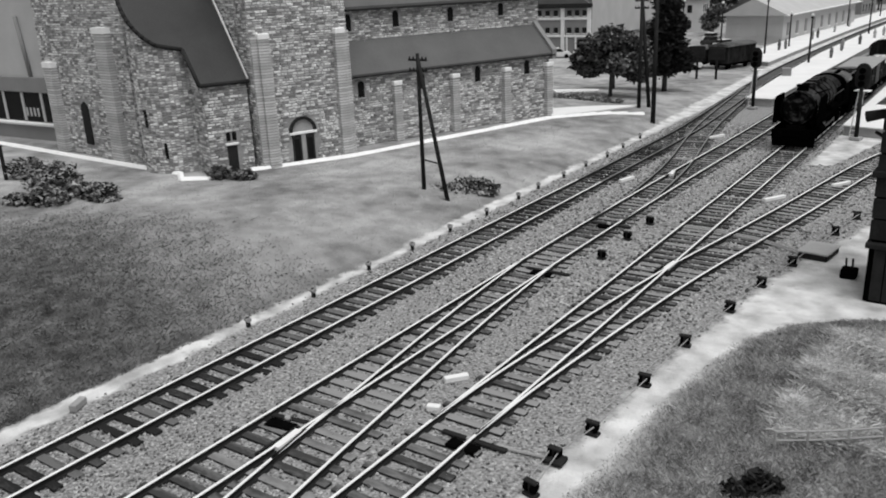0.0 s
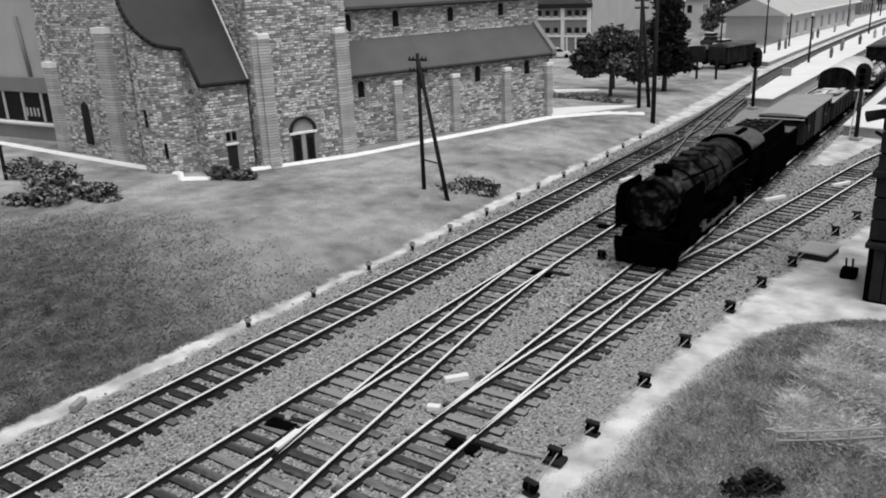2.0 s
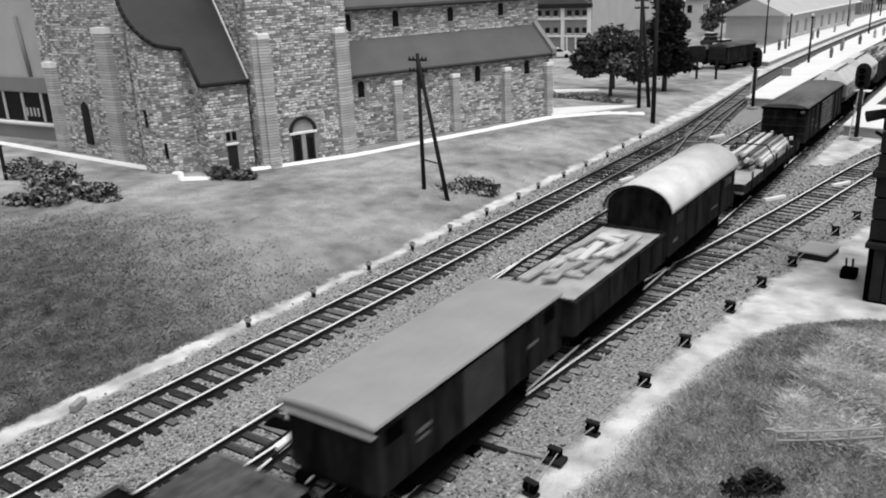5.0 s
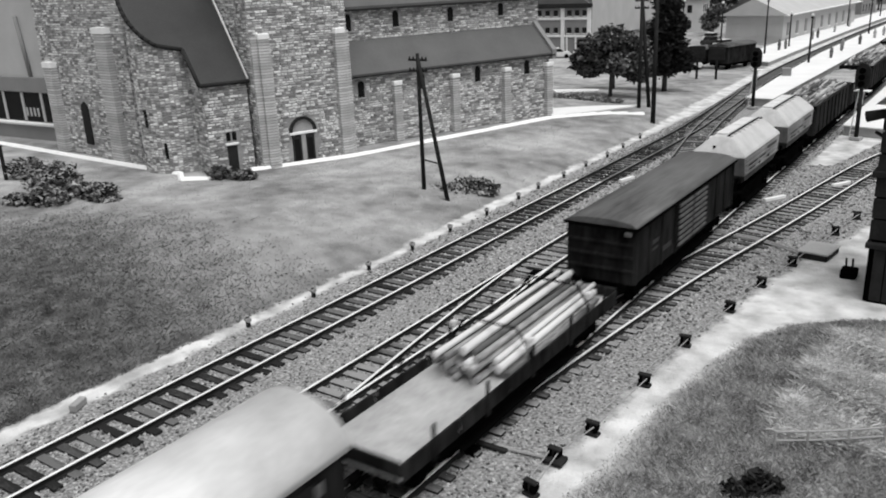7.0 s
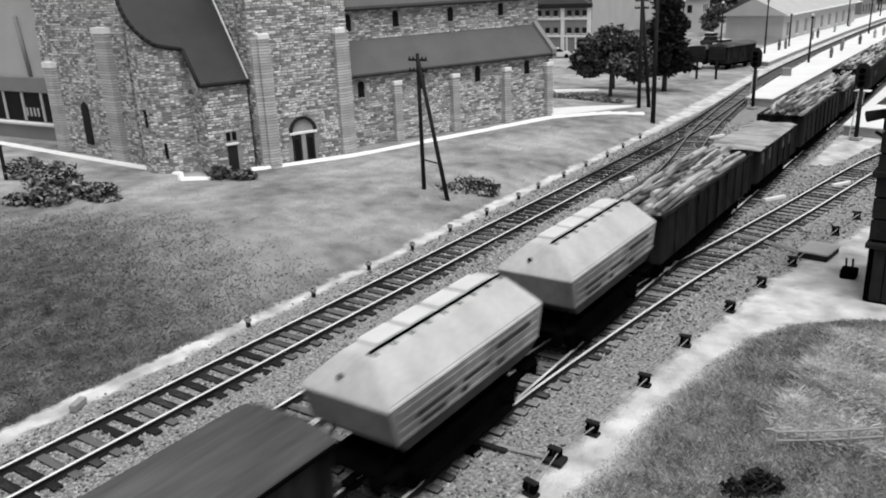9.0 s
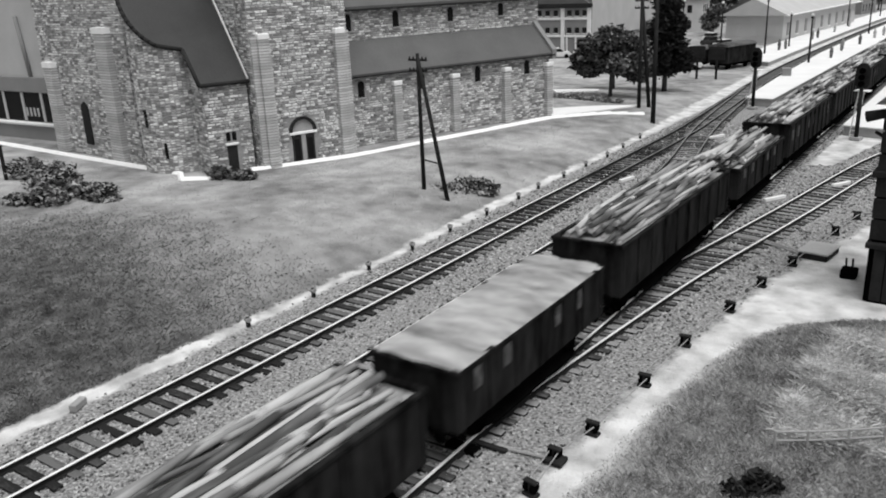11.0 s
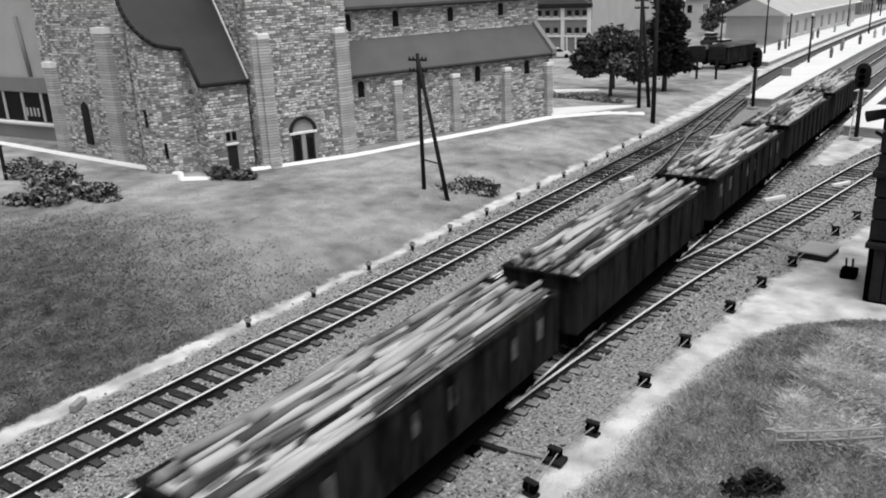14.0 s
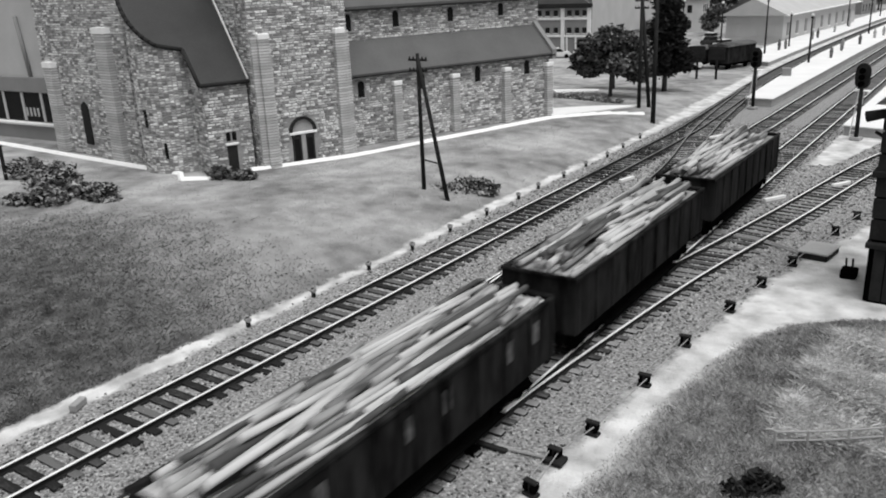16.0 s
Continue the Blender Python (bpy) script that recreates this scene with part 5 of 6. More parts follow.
def wire_posts():
    t0 = None
    for x, y in ((-22.18, 18.84), (-22.09, 22.3), (-22.14, 25.92), (-22.05, 29.05), (-22.04, 32.25), (-21.97, 35.67), (-22.03, 39.23), (-22.1, 41.76), (-22.0, 44.92), (-22.01, 48.18), (-21.92, 51.43), (-22.11, 54.66), (-22.32, 58.45)):
        m = pose(x * K, y * K, -0.11 * K, 0, 0, (y * 37) % 30 - 15)
        if t0 is None:
            t0 = thing("wire_post", x, y, -0.11, 0, "small dark signal wire post on the ballast edge", "wire post", "wire posts along the bank")
            part("stub", bevelled(-0.07, 0.07, -0.07, 0.07, 0, 0.4, 0.02, 1), "pole", t0)
            part("pulley", rod(bmesh.new(), (-0.12, 0, 0.3), (0.1, 0, 0.3), 0.1, seg=12), "metal_box", t0)
            t0.matrix_basis = m
        else:
            copy_thing(t0, m)


wire_posts()


def relay_boxes():
    t0 = None
    spots = ((-8.2, 15.03), (-8.37, 16.64), (-8.07, 18.32), (-7.87, 21.67), (-7.72, 24.98), (-7.27, 28.61), (-6.91, 31.67), (-6.41, 34.69), (-5.65, 39.92), (-5.2, 42.93), (-13.76, 37.75), (-13.81, 34.95), (-13.75, 31.88))
    for i, (x, y) in enumerate(spots):
        m = pose(x * K, y * K, -0.11 * K, 0, 0, (i * 53) % 24 - 12)
        if t0 is None:
            t0 = thing("pulley_stand", x, y, -0.11, 0, "small dark wire pulley stand with two wheels", "pulley stand", "pulley stands beside the path")
            part("base", bevelled(-0.2, 0.2, -0.13, 0.13, 0, 0.09, 0.02, 1), "pole", t0)
            for s in (-0.11, 0.11):
                part("pulley", rod(bmesh.new(), (s - 0.04, 0, 0.26), (s + 0.04, 0, 0.26), 0.15, seg=14), "under", t0)
            part("bracket", bevelled(-0.06, 0.06, -0.07, 0.07, 0.06, 0.42, 0.02, 1), "pole", t0)
            part("cap", bevelled(-0.2, 0.2, -0.09, 0.09, 0.36, 0.43, 0.02, 1), "pole", t0)
            t0.matrix_basis = m
        else:
            copy_thing(t0, m)
    w = thing("signal_wires", 0, 0, 0, 0, "thin signal wires strung between pulley stands", "wire")
    for a, b in zip(spots[:9], spots[1:10]):
        for s in (-0.12, 0.12):
            part("wire", rod(bmesh.new(), (a[0] + s, a[1], 0.22), (b[0] + s, b[1], 0.22), 0.018, seg=5), "metal_box", w)


relay_boxes()


def trackside_bits():
    # pale loose sleepers and markers between the tracks
    for x, y, l, turn in ((-13.05, 19.1, 0.8, 50), (-18.2, 45.7, 1.3, 75), (-17.3, 60.7, 1.6, 65), (-9.5, 44.9, 1.5, 60), (-7.0, 49.5, 1.4, 60), (-12.6, 17.2, 0.42, 20)):
        t = thing("marker_board", x, y, -0.1, turn, "white painted marker lying between the tracks", "marker", "white trackside markers")
        part("slab", bevelled(-l / 2, l / 2, -0.11, 0.11, 0, 0.2, 0.03, 1), "white", t)
        part("foot", bevelled(-l / 2 + 0.1, l / 2 - 0.1, -0.14, 0.14, -0.02, 0.05, 0.01, 1), "metal_box", t)
    t = thing("distance_post", -22.2, 11.85, -0.04, 115, "short grey stone block lying beside the track", "post")
    part("stone_post", bevelled(-0.3, 0.3, -0.12, 0.12, -0.05, 0.18, 0.04, 2), "metal_box", t)
    part("painted_top", bevelled(0.18, 0.31, -0.125, 0.125, -0.02, 0.19, 0.02, 1), "platform_edge", t)
    # cable duct crossing under the tracks, with its pit
    d = thing("cable_duct", 0, 0, 0, 0, "pale cable duct laid across the tracks", "cable duct")
    line = ((-13.24, 37.9), (-11.0, 37.95), (-8.54, 37.5), (-6.5, 36.4))
    for a, b in zip(line, line[1:]):
        for s in (-0.12, 0.12):
            part("duct", rod(bmesh.new(), (a[0], a[1] + s, -0.02), (b[0], b[1] + s, -0.02), 0.045, seg=6), "metal_box", d)
    p = thing("cable_pit", -5.75, 36.6, -0.11, -8, "low concrete cable pit with a flat lid", "cable pit")
    part("pit_wall", bevelled(-0.6, 0.6, -0.8, 0.8, 0, 0.28, 0.04, 1), "pole", p)
    part("lid", bevelled(-0.65, 0.65, -0.85, 0.85, 0.27, 0.36, 0.03, 1), "platform_edge", p)
    c = thing("point_lever", -4.2, 34.4, -0.11, 0, "dark ground lever frame beside the pit", "lever frame")
    part("frame", bevelled(-0.3, 0.3, -0.35, 0.35, 0, 0.35, 0.05, 1), "under", c)
    for s in (-0.12, 0.12):
        part("lever", rod(bmesh.new(), (s, 0, 0.3), (s, -0.25, 0.85), 0.04), "pole", c)
    r = thing("point_rodding", -9.0, 16.3, -0.08, 0, "thin grey point rodding running to the pulley stand", "rodding")
    part("rodding_bar", rod(bmesh.new(), (-1.6, 0.0, 0.05), (0.75, 0.3, 0.05), 0.04, seg=6), "metal_box", r)
    part("crank", bevelled(0.4, 0.95, 0.05, 0.5, 0.0, 0.14, 0.03, 1), "pole", r)


trackside_bits()


def colour_light_signal(x, y, h, z=-0.11, ladder=True):
    t = thing("colour_light_signal", x, y, z, -12, "black colour-light signal on a post with service ladder", "railway signal", "colour-light signals")
    part("base", bevelled(-0.35, 0.35, -0.35, 0.35, 0, 0.25, 0.04, 1), "metal_box", t)
    part("post", rod(bmesh.new(), (0, 0, 0.2), (0, 0, h - 1.4), 0.15, 0.13, 10), "pole", t)
    head = bmesh.new()
    out = [(0.5 * math.cos(radians(a)), 0.55 * math.sin(radians(a)) + (h - 0.55)) for a in range(0, 181, 20)] + [(-0.5 * math.cos(radians(a)), (h - 1.3) - 0.45 * math.sin(radians(a))) for a in range(0, 181, 20)]
    extruded(head, out, "y", -0.06, 0.06)
    hd = part("target", head, "pole", t)
    for i in range(3):
        zz = h - 0.5 - i * 0.45
        part("lens_hood", rod(bmesh.new(), (0, -0.06, zz), (0, -0.3, zz), 0.17, 0.2, 12), "under", hd)
        part("lens", rod(bmesh.new(), (0, -0.08, zz), (0, -0.1, zz), 0.13, seg=12), "glass", hd)
    part("stage", bevelled(-0.5, 0.5, -0.05, 0.55, h - 1.95, h - 1.87, 0.02, 1), "kerb", t)
    if ladder:
        l = bmesh.new()
        for s in (-0.18, 0.18):
            rod(l, (s - 0.45, 0.4, 0.0), (s - 0.1, 0.35, h - 1.9), 0.04, seg=6)
        for i in range(9):
            zz = 0.25 + i * (h - 2.3) / 9
            k = 0.35 * zz / (h - 1.9)
            rod(l, (-0.63 + k, 0.4, zz), (-0.27 + k, 0.4, zz), 0.03, seg=6)
        part("ladder", l, "kerb", t)


colour_light_signal(-18.3, 74.6, 5.3)
colour_light_signal(-8.35, 63.4, 5.35)


def signal_cabin():
    t = thing("signal_cabin", -3.35, 31.9, -0.11, -2, "tall dark timber signal cabin standing on the sandy yard", "signal cabin")
    b = part("base", bevelled(0.0, 3.6, 0.0, 4.5, 0, 2.15, 0.05, 1), "loco", t)
    part("step", bevelled(-0.12, 3.7, -0.12, 4.6, 2.1, 2.3, 0.03, 1), "pole", t)
    for i in range(8):
        part("board", bevelled(0.2 + i * 0.42, 0.58 + i * 0.42, -0.03, 0.03, 0.1, 2.1, 0.01, 1), "pole", b)
    c = part("cabin", bevelled(0.0, 3.5, 0.15, 4.3, 2.3, 7.4, 0.05, 1), "loco", t)
    for i in range(6):
        zz = 2.4 + i * 0.8
        part("plank", bevelled(-0.05, 3.55, 0.1, 0.18, zz, zz + 0.74, 0.01, 1), "pole", c)
    part("sill", bevelled(-0.2, 3.6, 0.0, 4.4, 4.7, 4.95, 0.04, 1), "pole", c)
    part("roof", extruded(bmesh.new(), ((-0.3, 7.35), (3.95, 7.35), (1.8, 9.0)), "y", -0.35, 4.8), "slate", t)
    arm = bmesh.new()
    rod(arm, (0.1, 0.3, 7.0), (-0.65, 0.3, 6.8), 0.16, 0.2, 10)
    rod(arm, (-0.3, 0.3, 6.3), (0.05, 0.3, 6.1), 0.06)
    part("lamp_bracket", arm, "pole", t)


signal_cabin()


def plate_platform(name, left, right, z, label, front_edge=True):
    """left and right: outlines (x, y) from the near end to the far end."""
    t = thing(name, 0, 0, 0, 0, label, "platform", "station platforms", "structure")
    n = len(left)
    bm = bmesh.new()
    ring = [Vector((*p, 0)) for p in left] + [Vector((*p, 0)) for p in reversed(right)]
    for mat, z0, z1, grow, nm in (("platform_edge", -0.2, z - 0.08, 0.0, "platform_wall"), ("platform", z - 0.08, z, 0.12, "platform_top")):
        bm = bmesh.new()
        c = sum(ring, Vector()) / len(ring)
        lo = [bm.verts.new((p.x + math.copysign(grow, p.x - c.x), p.y - grow, z0)) for p in ring]
        hi = [bm.verts.new((p.x + math.copysign(grow, p.x - c.x), p.y - grow, z1)) for p in ring]
        for i in range(len(ring)):
            j = (i + 1) % len(ring)
            bm.faces.new((lo[i], lo[j], hi[j], hi[i]))
        bm.faces.new(hi)
        bm.faces.new(lo[::-1])
        bmesh.ops.recalc_face_normals(bm, faces=bm.faces[:])
        part(nm, bm, mat, t)
    return t


plate_platform("island_platform", [(-19.3, 76.5), (-20.2, 95), (-20.8, 118), (-20.6, 145), (-19.6, 185), (-17.5, 235)], [(-17.1, 76.2), (-16.9, 95), (-16.7, 118), (-16.2, 145), (-15.2, 185), (-13.6, 235)], 0.65, "white island platform between the station tracks")
plate_platform("side_platform", [(-9.4, 65.0), (-9.3, 100), (-9.0, 140), (-8.0, 235)], [(-6.2, 64.4), (-3.4, 78), (-2.4, 120), (-1.4, 235)], 0.65, "white platform between the train's track and the diverging track")
plate_platform("station_platform", [(-29.5, 109), (-30, 130), (-29, 160), (-26, 235)], [(-24.8, 107), (-24.7, 130), (-24.2, 160), (-21.6, 235)], 0.55, "white platform before the station building")


def yard_slab():
    for pts in ([(-30.9, 60.8), (-28.7, 65.0), (-26.9, 69.6), (-27.2, 70.1), (-30.4, 66.5), (-33.0, 64.0)], [(-37.2, 71.5), (-34.4, 78.2), (-35.0, 79.5), (-39.6, 76.5)]):
        q = thing("footpath", 0, 0, 0, 0, "pale sandy footpath beside the church", "path", "", "structure")
        bm = bmesh.new()
        hi = [bm.verts.new((x, y, ground_z(x, y) + 0.1)) for x, y in pts]
        lo = [bm.verts.new((x, y, ground_z(x, y) - 0.2)) for x, y in pts]
        bm.faces.new(hi)
        for i in range(len(pts)):
            bm.faces.new((hi[i], hi[i - 1], lo[i - 1], lo[i]))
        bmesh.ops.recalc_face_normals(bm, faces=bm.faces[:])
        part("slab", bm, "platform", q)


yard_slab()


# ---- planting ----
def bush(x, y, blobs, n, size, seed, mat, label):
    t = thing("bush", x, y, ground_z(x, y), 0, label, "bush")
    s = bmesh.new()
    for i in range(6):
        a = i * 1.1
        rod(s, (0, 0, -0.1), (0.5 * math.cos(a), 0.5 * math.sin(a), 0.5), 0.05, 0.02, 6)
    part("stems", s, "trunk", t)
    leaves("foliage", t, mat, blobs, n, size, seed)
    return t


bush(-44.3, 24.8, [(-8.0, 3.0, 0.4, 1.7, 1.1, 0.7), (-3.6, 2.2, 0.6, 2.2, 1.3, 0.8), (-0.8, 0.6, 0.6, 2.2, 1.5, 0.9), (0.6, -0.8, 0.35, 1.5, 1.0, 0.6), (2.0, 1.4, 0.35, 1.4, 1.0, 0.5), (-6.2, 2.8, 0.4, 1.2, 1.0, 0.6), (3.2, 1.0, 0.1, 0.9, 0.7, 0.25), (-1.2, -1.4, 0.15, 1.2, 0.7, 0.3)], 6500, 0.105, 5, "leaf_hedge", "sprawling straggly hedge at the edge of the bank")
bush(-38.6, 32.9, [(-0.9, 0, 0.2, 1.0, 0.7, 0.5), (0.6, 0.5, 0.15, 0.9, 0.7, 0.45)], 900, 0.12, 6, "leaf", "low scrubby bush against the annexe")
bush(-24.2, 38.6, [(-1.6, -0.4, 0.12, 1.4, 0.9, 0.35), (0.1, 0.3, 0.2, 0.9, 0.7, 0.55), (-2.9, -0.8, 0.05, 0.9, 0.6, 0.2), (-0.7, 0.6, 0.2, 1.6, 0.6, 0.5)], 1700, 0.1, 7, "leaf_hedge", "low dry bush beside the telegraph pole")
bush(-3.6, 17.3, [(-0.3, -0.1, 0.12, 0.35, 0.3, 0.22), (0.05, 0.15, 0.3, 0.28, 0.28, 0.3), (0.38, 0.35, 0.2, 0.26, 0.25, 0.2)], 900, 0.06, 8, "leaf_dark", "small dark bush in the long grass")


def tree(x, y, h, crown, n, size, seed, mat, label, bole=0.22):
    t = thing("tree", x, y, ground_z(x, y) - 0.05, 0, label, "tree")
    rng = random.Random(seed)
    b = rod(bmesh.new(), (0, 0, 0), (0.1, 0, h * 0.5), bole, bole * 0.6, 10)
    for c in crown:
        rod(b, (0.05, 0, h * rng.uniform(0.28, 0.45)), (c[0] * 0.8, c[1] * 0.8, c[2]), bole * 0.4, bole * 0.12, 6)
    part("trunk", b, "trunk", t)
    leaves("crown", t, mat, crown, n, size, seed)


tree(-31.4, 74.0, 6.6, [(-3.0, 0.4, 3.4, 1.3, 1.4, 1.1), (-1.6, 0.0, 4.6, 1.5, 1.5, 1.2), (0.1, -0.3, 5.5, 1.6, 1.6, 1.2), (1.9, 0.6, 4.8, 1.6, 1.5, 1.3), (-0.6, 0.8, 3.3, 1.9, 1.6, 1.1), (1.5, -0.6, 3.2, 1.7, 1.4, 1.1), (3.1, 0.2, 3.6, 1.1, 1.2, 1.2), (-2.4, 0.2, 2.4, 1.0, 1.0, 0.6), (2.4, 0.4, 2.2, 1.2, 1.0, 0.7)], 9500, 0.16, 11, "leaf", "broad-crowned leafy tree with gaps in its crown", 0.2)
tree(-33.9, 80.5, 4.6, [(-0.9, 0, 2.9, 1.7, 1.5, 1.1), (0.9, 0.3, 3.2, 1.6, 1.4, 1.2), (2.4, 0.2, 2.6, 1.4, 1.2, 1.1), (-2.2, 0.2, 2.2, 1.0, 1.0, 0.8)], 4200, 0.16, 12, "leaf", "smaller leafy tree beside the church path")
tree(-28.6, 81.0, 13, [(-0.3, 0, 2.6, 1.8, 1.6, 1.2), (0.2, 0.1, 4.4, 1.9, 1.7, 1.5), (0, 0, 6.4, 1.6, 1.5, 1.6), (0.1, 0, 8.4, 1.4, 1.3, 1.6), (1.6, 0.4, 3.2, 1.1, 1.0, 1.3), (-1.3, 0.2, 5.2, 0.9, 0.9, 1.1), (1.1, 0.0, 6.6, 0.9, 0.9, 1.2), (0, 0, 10.4, 1.0, 1.0, 1.5), (0, 0, 12.2, 0.6, 0.6, 1.2)], 15000, 0.15, 13, "leaf_dark", "tall dense black-green conifer", 0.26)
# Flat leaf patch, added in place of the shade under the trees.
bush(-33.6, 71.6, [(-2.6, 0.3, 0.1, 1.2, 0.8, 0.25), (-0.6, 0, 0.15, 1.6, 0.8, 0.3), (1.6, -0.8, 0.15, 1.5, 0.7, 0.3), (3.6, -1.4, 0.1, 1.4, 0.6, 0.25)], 2600, 0.1, 14, "leaf_shade", "flat scrub standing in for shade under the broad-crowned tree")


def fence():
    t = thing("rail_fence", 0, 0, 0, 0, "low pale two-rail fence in the long grass", "fence")
    pts = [(-3.6, 19.5), (-2.9, 19.9), (-2.05, 20.45), (-1.3, 21.0), (-0.5, 21.5), (0.4, 22.1)]
    z = [ground_z(*p) for p in pts]
    for (x, y), g in zip(pts, z):
        part("post", bevelled(x - 0.035, x + 0.035, y - 0.035, y + 0.035, g - 0.2, g + 0.55, 0.01, 1), "platform_edge", t)
    for i in range(len(pts) - 1):
        for k in (0.25, 0.5):
            part("rail_bar", rod(bmesh.new(), (*pts[i], z[i] + k), (*pts[i + 1], z[i + 1] + k), 0.028, seg=6), "metal_box", t)
    p = thing("gate_post", -53.1, 26.7, ground_z(-53.1, 26.7), 0, "short dark post at the hedge end", "post")
    part("post", bevelled(-0.1, 0.1, -0.1, 0.1, -0.2, 2.2, 0.03, 1), "pole", p)
    part("post_cap", bevelled(-0.14, 0.14, -0.14, 0.14, 2.18, 2.28, 0.02, 1), "pole", p)


fence()


# ---- buildings behind ----
def shop_house():
    t = thing("shop_house", -62.8, 36.7, 0.5, 3, "pale rendered house with a dark shop window band", "house")
    part("wall", bevelled(-22, 0.2, 0, 9, -0.5, 14, 0.06, 1), "plaster", t)
    part("cornice", bevelled(-22.1, 0.3, -0.3, 0.1, 4.05, 5.3, 0.08, 2), "plaster_dark", t)
    part("plinth", bevelled(-22.1, 0.3, -0.25, 0.05, -0.5, 1.35, 0.05, 1), "plaster_dark", t)
    part("sill", rod(bmesh.new(), (-22, -0.35, 1.5), (0.2, -0.35, 1.5), 0.17, seg=10), "white", t)
    w = part("window_band", box(bmesh.new(), -21.8, -0.1, -0.12, 0.0, 1.7, 4.0), "void", t)
    for i in range(8):
        x = -1.55 - i * 2.6
        part("mullion", bevelled(x - 0.16, x + 0.16, -0.2, -0.02, 1.7, 4.1, 0.03, 1), "plaster", w)
    for i in range(4):
        x = -3.9 + i * 0.5
        part("sign_bar", box(bmesh.new(), x, x + 0.22, -0.16, -0.125, 2.1, 2.8), "plaster", w, "pale unreadable sign lettering")
    part("downpipe", rod(bmesh.new(), (-2.4, -0.14, 5.2), (-3.0, -0.14, 10), 0.16, seg=8), "plaster_dark", t)
    part("roof", extruded(bmesh.new(), ((-0.6, 13.9), (9.6, 13.9), (4.5, 17.5)), "x", -22.5, 0.6), "slate", t)


def town_house():
    t = thing("town_house", -53.5, 118.0, -0.1, 0, "grey town house with white pilasters, white bands and small windows", "house")
    part("front_wall", bevelled(-15, 0, 0, 30, -0.2, 7.2, 0.05, 1), "plaster_dark", t)
    part("side_wall", bevelled(0.0, 0.12, 0.3, 29.8, -0.2, 14, 0.02, 1), "plaster", t)
    part("cornice", bevelled(-15.2, 0.3, -0.5, 0.1, 6.95, 7.6, 0.05, 1), "dark_trim", t)
    part("roof", extruded(bmesh.new(), ((-15.3, 7.5), (0.0, 7.5), (-7.5, 13.0)), "y", -0.4, 30), "slate", t)
    for x in (-0.2, -4.6, -9.6):
        part("pilaster", bevelled(x - 0.3, x + 0.3, -0.2, 0.05, 0, 6.95, 0.03, 1), "white", t)
    for z in (2.6, 5.2):
        part("string_course", bevelled(-15, 0.1, -0.16, 0.04, z, z + 0.36, 0.03, 1), "white", t)
    for z in (3.2, 5.75):
        for x in (-0.95, -2.2, -3.5, -5.8, -7.2, -8.6, -11.0, -12.4):
            w = part("window", bevelled(x - 0.36, x + 0.36, -0.08, 0.05, z, z + 0.85, 0.02, 1), "glass", t)
            part("frame", box(bmesh.new(), x - 0.42, x + 0.42, -0.11, 0.0, z - 0.1, z), "white", w)
    part("shop_door", bevelled(-2.1, -1.1, -0.1, 0.05, 0, 2.3, 0.02, 1), "glass", t)
    for x in (-2.4, -3.9):
        part("shop_post", bevelled(x - 0.12, x + 0.12, -0.14, 0.05, 0, 2.6, 0.02, 1), "white", t)
    part("shop_sill", bevelled(-4.3, -2.4, -0.14, 0.05, 0.25, 0.5, 0.02, 1), "white", t)


def station():
    t = thing("station_building", -30.2, 138, -0.1, -4.5, "long grey station building with a low pitched roof", "station")
    part("wall", bevelled(-9, 0, 0, 44, 0, 4.5, 0.05, 1), "plaster", t)
    part("roof", extruded(bmesh.new(), ((-9.8, 4.4), (0.9, 4.4), (-4.5, 7.0)), "y", -0.8, 45), "plaster", t)
    part("eave", bevelled(0.5, 1.0, -0.8, 45, 4.3, 4.5, 0.04, 1), "white", t)
    for i in range(9):
        y = 2.5 + i * 4.7
        w = part("window", bevelled(-0.05, 0.07, y - 0.6, y + 0.6, 1.2, 3.2, 0.03, 1), "plaster_dark", t)
        part("sill", bevelled(0, 0.14, y - 0.7, y + 0.7, 1.08, 1.2, 0.02, 1), "white", w)
    for x in (-7, -4.5, -2):
        part("end_window", bevelled(x - 0.5, x + 0.5, -0.07, 0.05, 1.2, 3.1, 0.03, 1), "plaster", t)


def far_house(x, y, w, d, h, turn, wall, label):
    t = thing("far_house", x, y, -0.2, turn, label, "house", "houses of the town")
    part("wall", bevelled(0, w, 0, d, 0, h, 0.05, 1), wall, t)
    part("roof", extruded(bmesh.new(), ((-0.5, h - 0.1), (w + 0.5, h - 0.1), (w / 2, h + w * 0.4)), "y", -0.4, d + 0.4), "slate", t)
    for z in np.arange(1.0, h - 1.8, 2.9):
        for i in range(int(w / 2.2)):
            xx = 1.2 + i * 2.2
            part("window", bevelled(xx - 0.45, xx + 0.45, -0.07, 0.05, z, z + 1.4, 0.03, 1), "glass", t)
        for i in range(int(d / 2.6)):
            yy = 1.3 + i * 2.6
            part("window", bevelled(w - 0.05, w + 0.07, yy - 0.45, yy + 0.45, z, z + 1.4, 0.03, 1), "glass", t)


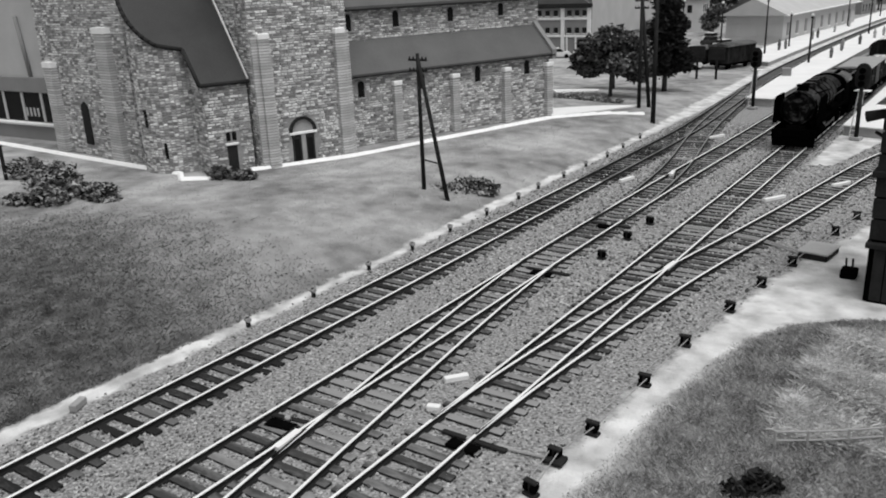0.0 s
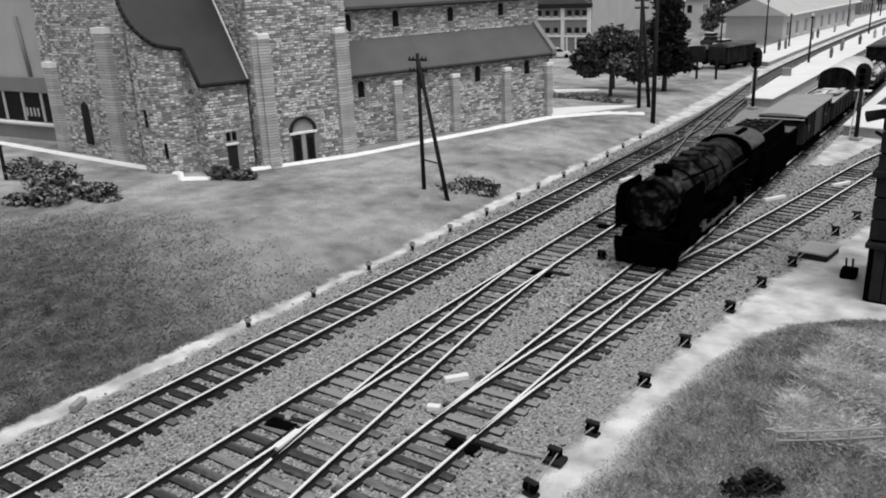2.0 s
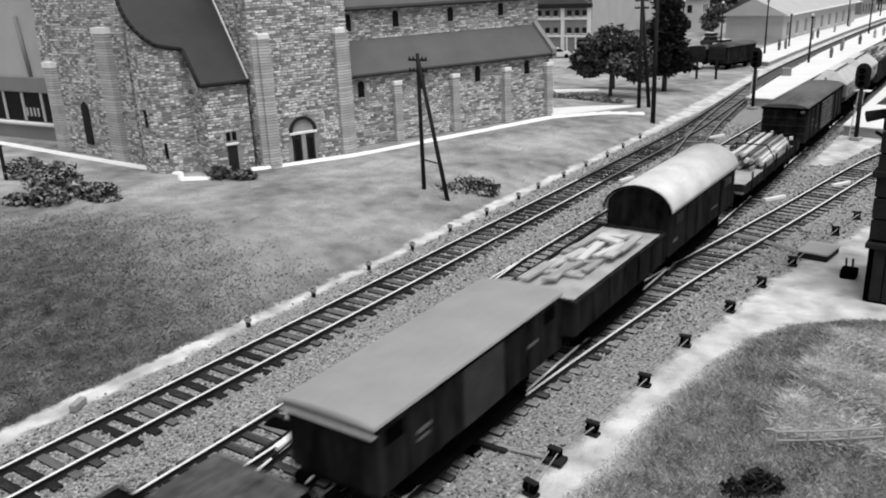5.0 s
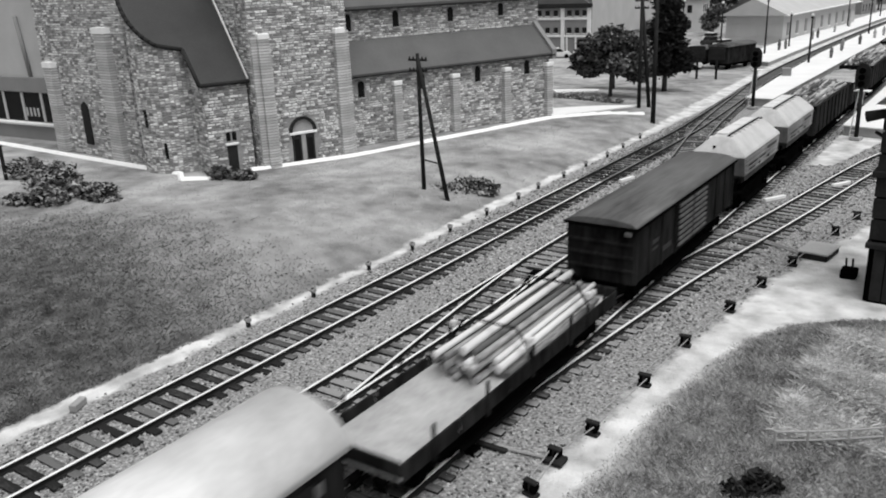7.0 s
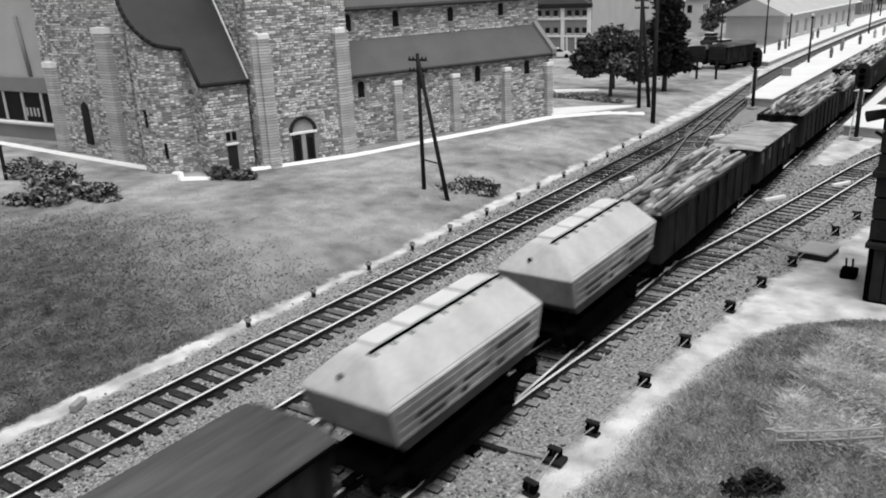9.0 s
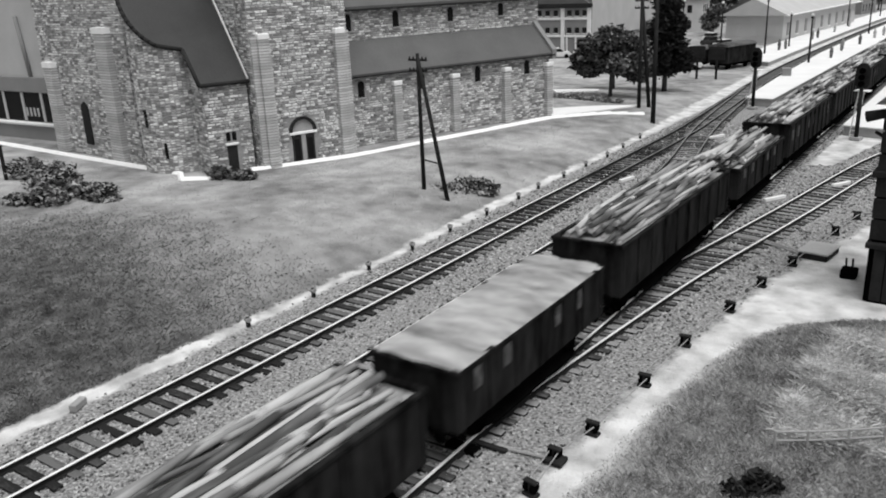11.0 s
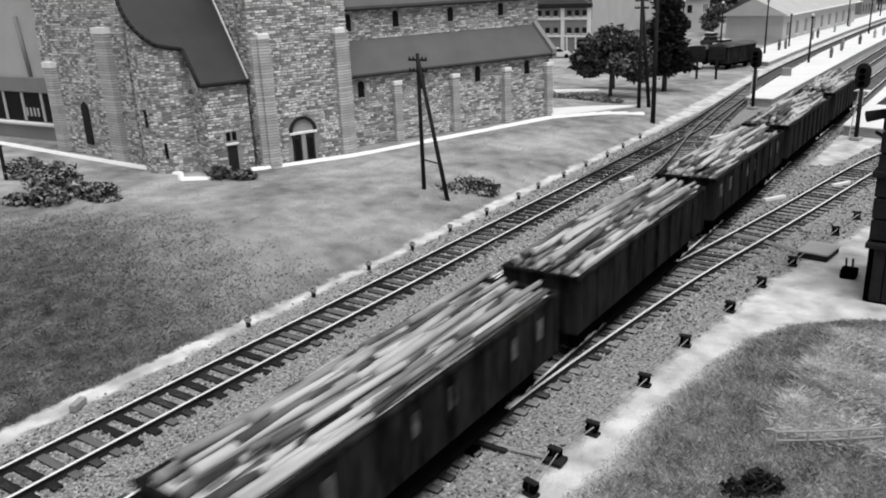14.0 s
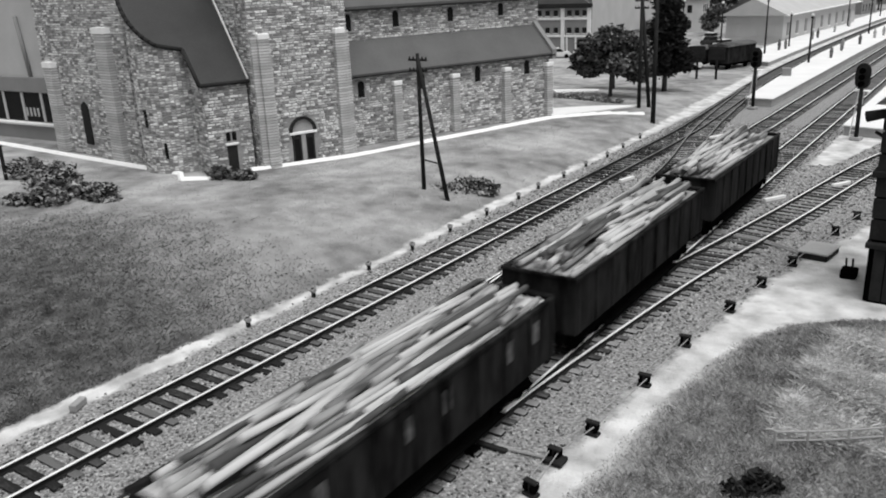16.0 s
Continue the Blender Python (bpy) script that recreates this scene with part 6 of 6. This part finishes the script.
shop_house()
town_house()
station()
far_house(-58, 160, 8, 10, 6.5, 10, "white_wall", "white far house with dark windows")
far_house(-55, 196, 13, 9, 2.6, 0, "plaster_dark", "low dark-roofed shed behind the yard")
far_house(-70, 205, 16, 10, 8, -5, "plaster", "grey far house on the edge of town")
far_house(-44, 215, 14, 12, 5.5, -6, "plaster_dark", "low dark shed behind the station yard")
far_house(-36, 262, 20, 12, 6, -8, "plaster_dark", "long grey warehouse beyond the station")
for i, (x, y, s) in enumerate(((-50, 168, 1.0), (-42, 165, 0.7), (-39, 190, 1.1), (-55, 192, 1.4), (-33, 205, 1.2), (-29, 232, 1.3), (-47, 236, 1.6), (-24, 262, 1.5), (-61, 232, 1.7), (-16, 270, 1.4), (-66, 178, 1.4), (-45, 150, 0.6), (-40, 152, 0.5), (-52, 140, 0.8), (-47, 158, 0.9), (-37, 165, 0.6), (-34, 182, 0.8), (-58, 150, 1.0))):
    tree(x, y, 5 * s, [(-1.0 * s, 0, 3.0 * s, 1.5 * s, 1.4 * s, 1.2 * s), (0.8 * s, 0.3, 3.6 * s, 1.5 * s, 1.4 * s, 1.3 * s)], 700, 0.3 * s, 30 + i, "leaf", "distant bushy tree behind the station yard")


def parked_wagon(x, y, turn, L, h, label):
    t = thing("parked_wagon", x, y, -0.1, turn, label, "goods wagon", "wagons on the siding")
    part("body", bevelled(-1.35, 1.35, 0, L, 0.9, h, 0.06, 1), "dark_body", t)
    part("roof", shell_roof(1.45, h - 0.05, 0.4, -0.1, L + 0.1), "loco_top", t)
    for y0 in (1.2, L - 1.2):
        w = bmesh.new()
        for s in (-0.75, 0.75):
            rod(w, (s - 0.06, y0, 0.45), (s + 0.06, y0, 0.45), 0.46, seg=14)
        part("wheelset", w, "under", t)
    part("underframe", box(bmesh.new(), -1.2, 1.2, 0.2, L - 0.2, 0.65, 0.9), "under", t)


parked_wagon(-29.4, 101.5, -16, 6.2, 2.9, "dark covered wagon standing on the siding")
parked_wagon(-33.6, 99.5, -20, 4.6, 2.5, "dark wagon standing behind the sign boards")


def board(x, y, h):
    t = thing("sign_board", x, y, ground_z(x, y), 0, "dark square sign board on a post", "sign", "sign boards at the siding")
    part("post", rod(bmesh.new(), (0, 0, -0.1), (0, 0, h), 0.14, 0.12, 8), "pole", t)
    part("panel", bevelled(-0.9, 0.9, -0.2, -0.1, h - 1.3, h, 0.04, 1), "pole", t)


board(-29.0, 92.5, 3.6)
board(-27.0, 93.0, 3.4)


def parked_car(x, y, turn, mat, label):
    t = thing("parked_car", x, y, ground_z(x, y), turn, label, "car", "parked cars")
    b = extruded(bmesh.new(), ((-2.0, 0.3), (2.0, 0.3), (2.05, 0.75), (1.2, 0.9), (-1.9, 0.95), (-2.05, 0.7)), "y", -0.8, 0.8)
    bmesh.ops.bevel(b, geom=b.edges[:], offset=0.08, segments=2, affect="EDGES")
    part("body", b, mat, t)
    c = extruded(bmesh.new(), ((-1.6, 0.9), (0.9, 0.9), (0.3, 1.42), (-1.2, 1.42)), "y", -0.7, 0.7)
    bmesh.ops.bevel(c, geom=c.edges[:], offset=0.08, segments=2, affect="EDGES")
    part("cabin", c, "glass", t)
    part("roof", bevelled(-1.2, 0.3, -0.66, 0.66, 1.38, 1.46, 0.03, 1), mat, t)
    for wx in (-1.25, 1.25):
        for wy in (-0.75, 0.75):
            part("wheel", rod(bmesh.new(), (wx, wy - 0.09, 0.31), (wx, wy + 0.09, 0.31), 0.31, seg=14), "under", t)


parked_car(-55.5, 111, 30, "car_paint", "white parked car before the town house")
parked_car(-33.0, 100.5, 20, "car_paint", "pale parked car beside the siding")
parked_car(-36.0, 128, 60, "car_paint", "white parked car in the station yard")
parked_car(-39.5, 133, 70, "mid_body", "dark parked car in the station yard")
parked_car(-42, 141, 80, "car_paint", "white parked car in the station yard")
parked_car(-47, 134, 20, "car_paint", "white parked car in the station yard")
parked_car(-50, 127, 100, "mid_body", "dark parked car in the station yard")
parked_car(-39, 112, 75, "car_paint", "pale parked car in the station yard")
parked_car(-44, 120, 40, "car_paint", "white parked car in the station yard")


def street_lamp(x, y, h, z, head="white"):
    t = thing("street_lamp", x, y, z, 0, "slim grey lamp post with a pale head", "street lamp", "station lamps")
    part("post", rod(bmesh.new(), (0, 0, 0), (0, 0, h), 0.13, 0.08, 8), "pole", t)
    part("lamp_head", blob(bmesh.new(), (0, 0, h + 0.1), 0.2, 0.2, 0.16, 2), head, t)
    part("collar", rod(bmesh.new(), (0, 0, h - 0.3), (0, 0, h - 0.1), 0.14, 0.2, 8), "pole", t)


for x, y, h, z in ((-27.7, 117, 7.0, 0.5), (-20.0, 106, 5.4, 0.6), (-19.7, 150, 5.4, 0.6), (-27.0, 128, 4.6, 0.5), (-16.9, 178, 5.4, 0.6), (-26.0, 170, 5.0, 0.5), (-31.0, 108, 7.5, 0.0), (-34.0, 102, 8.0, 0.0), (-24.5, 200, 6.0, 0.5), (-36.5, 146, 7.0, 0.0)):
    street_lamp(x, y, h, z)


def figurine(x, y, z, seed):
    """A painted scale figure, one plain shape."""
    rng = random.Random(seed)
    t = rod(bmesh.new(), (0, 0, 0), (0, 0, 0.7), 0.17, 0.22, 8)
    rod(t, (0, 0, 0.7), (0, 0, 1.2), 0.25, 0.17, 8)
    blob(t, (0, 0, 1.35), 0.13, 0.13, 0.15, 1)
    ob = part("figurine", t, "figure", None)
    ob.matrix_basis = pose(x * K, y * K, z * K, 0, 0, rng.uniform(0, 360))
    tagged(ob, "small painted scale figure standing on the platform", "figurine", "platform figures")


for i, (x, y, z) in enumerate(((-18.6, 112, 0.65), (-18.9, 121, 0.65), (-19.3, 124, 0.65), (-18.2, 131, 0.65), (-17.8, 142, 0.65), (-17.2, 147, 0.65), (-17.6, 160, 0.65), (-27, 122, 0.55), (-26.6, 124, 0.55), (-26.2, 140, 0.55), (-26.0, 143, 0.55), (-25.6, 155, 0.55), (-25.4, 168, 0.55), (-16.2, 170, 0.65))):
    figurine(x, y, z, i)
c = thing("luggage_crate", -19.6, 93.0, 0.65, 15, "grey luggage crate standing on the white platform", "crate")
part("crate_body", bevelled(-0.45, 0.45, -0.35, 0.35, 0, 0.75, 0.04, 1), "plaster_dark", c)
part("crate_lid", bevelled(-0.48, 0.48, -0.38, 0.38, 0.72, 0.8, 0.02, 1), "metal_box", c)


motions()
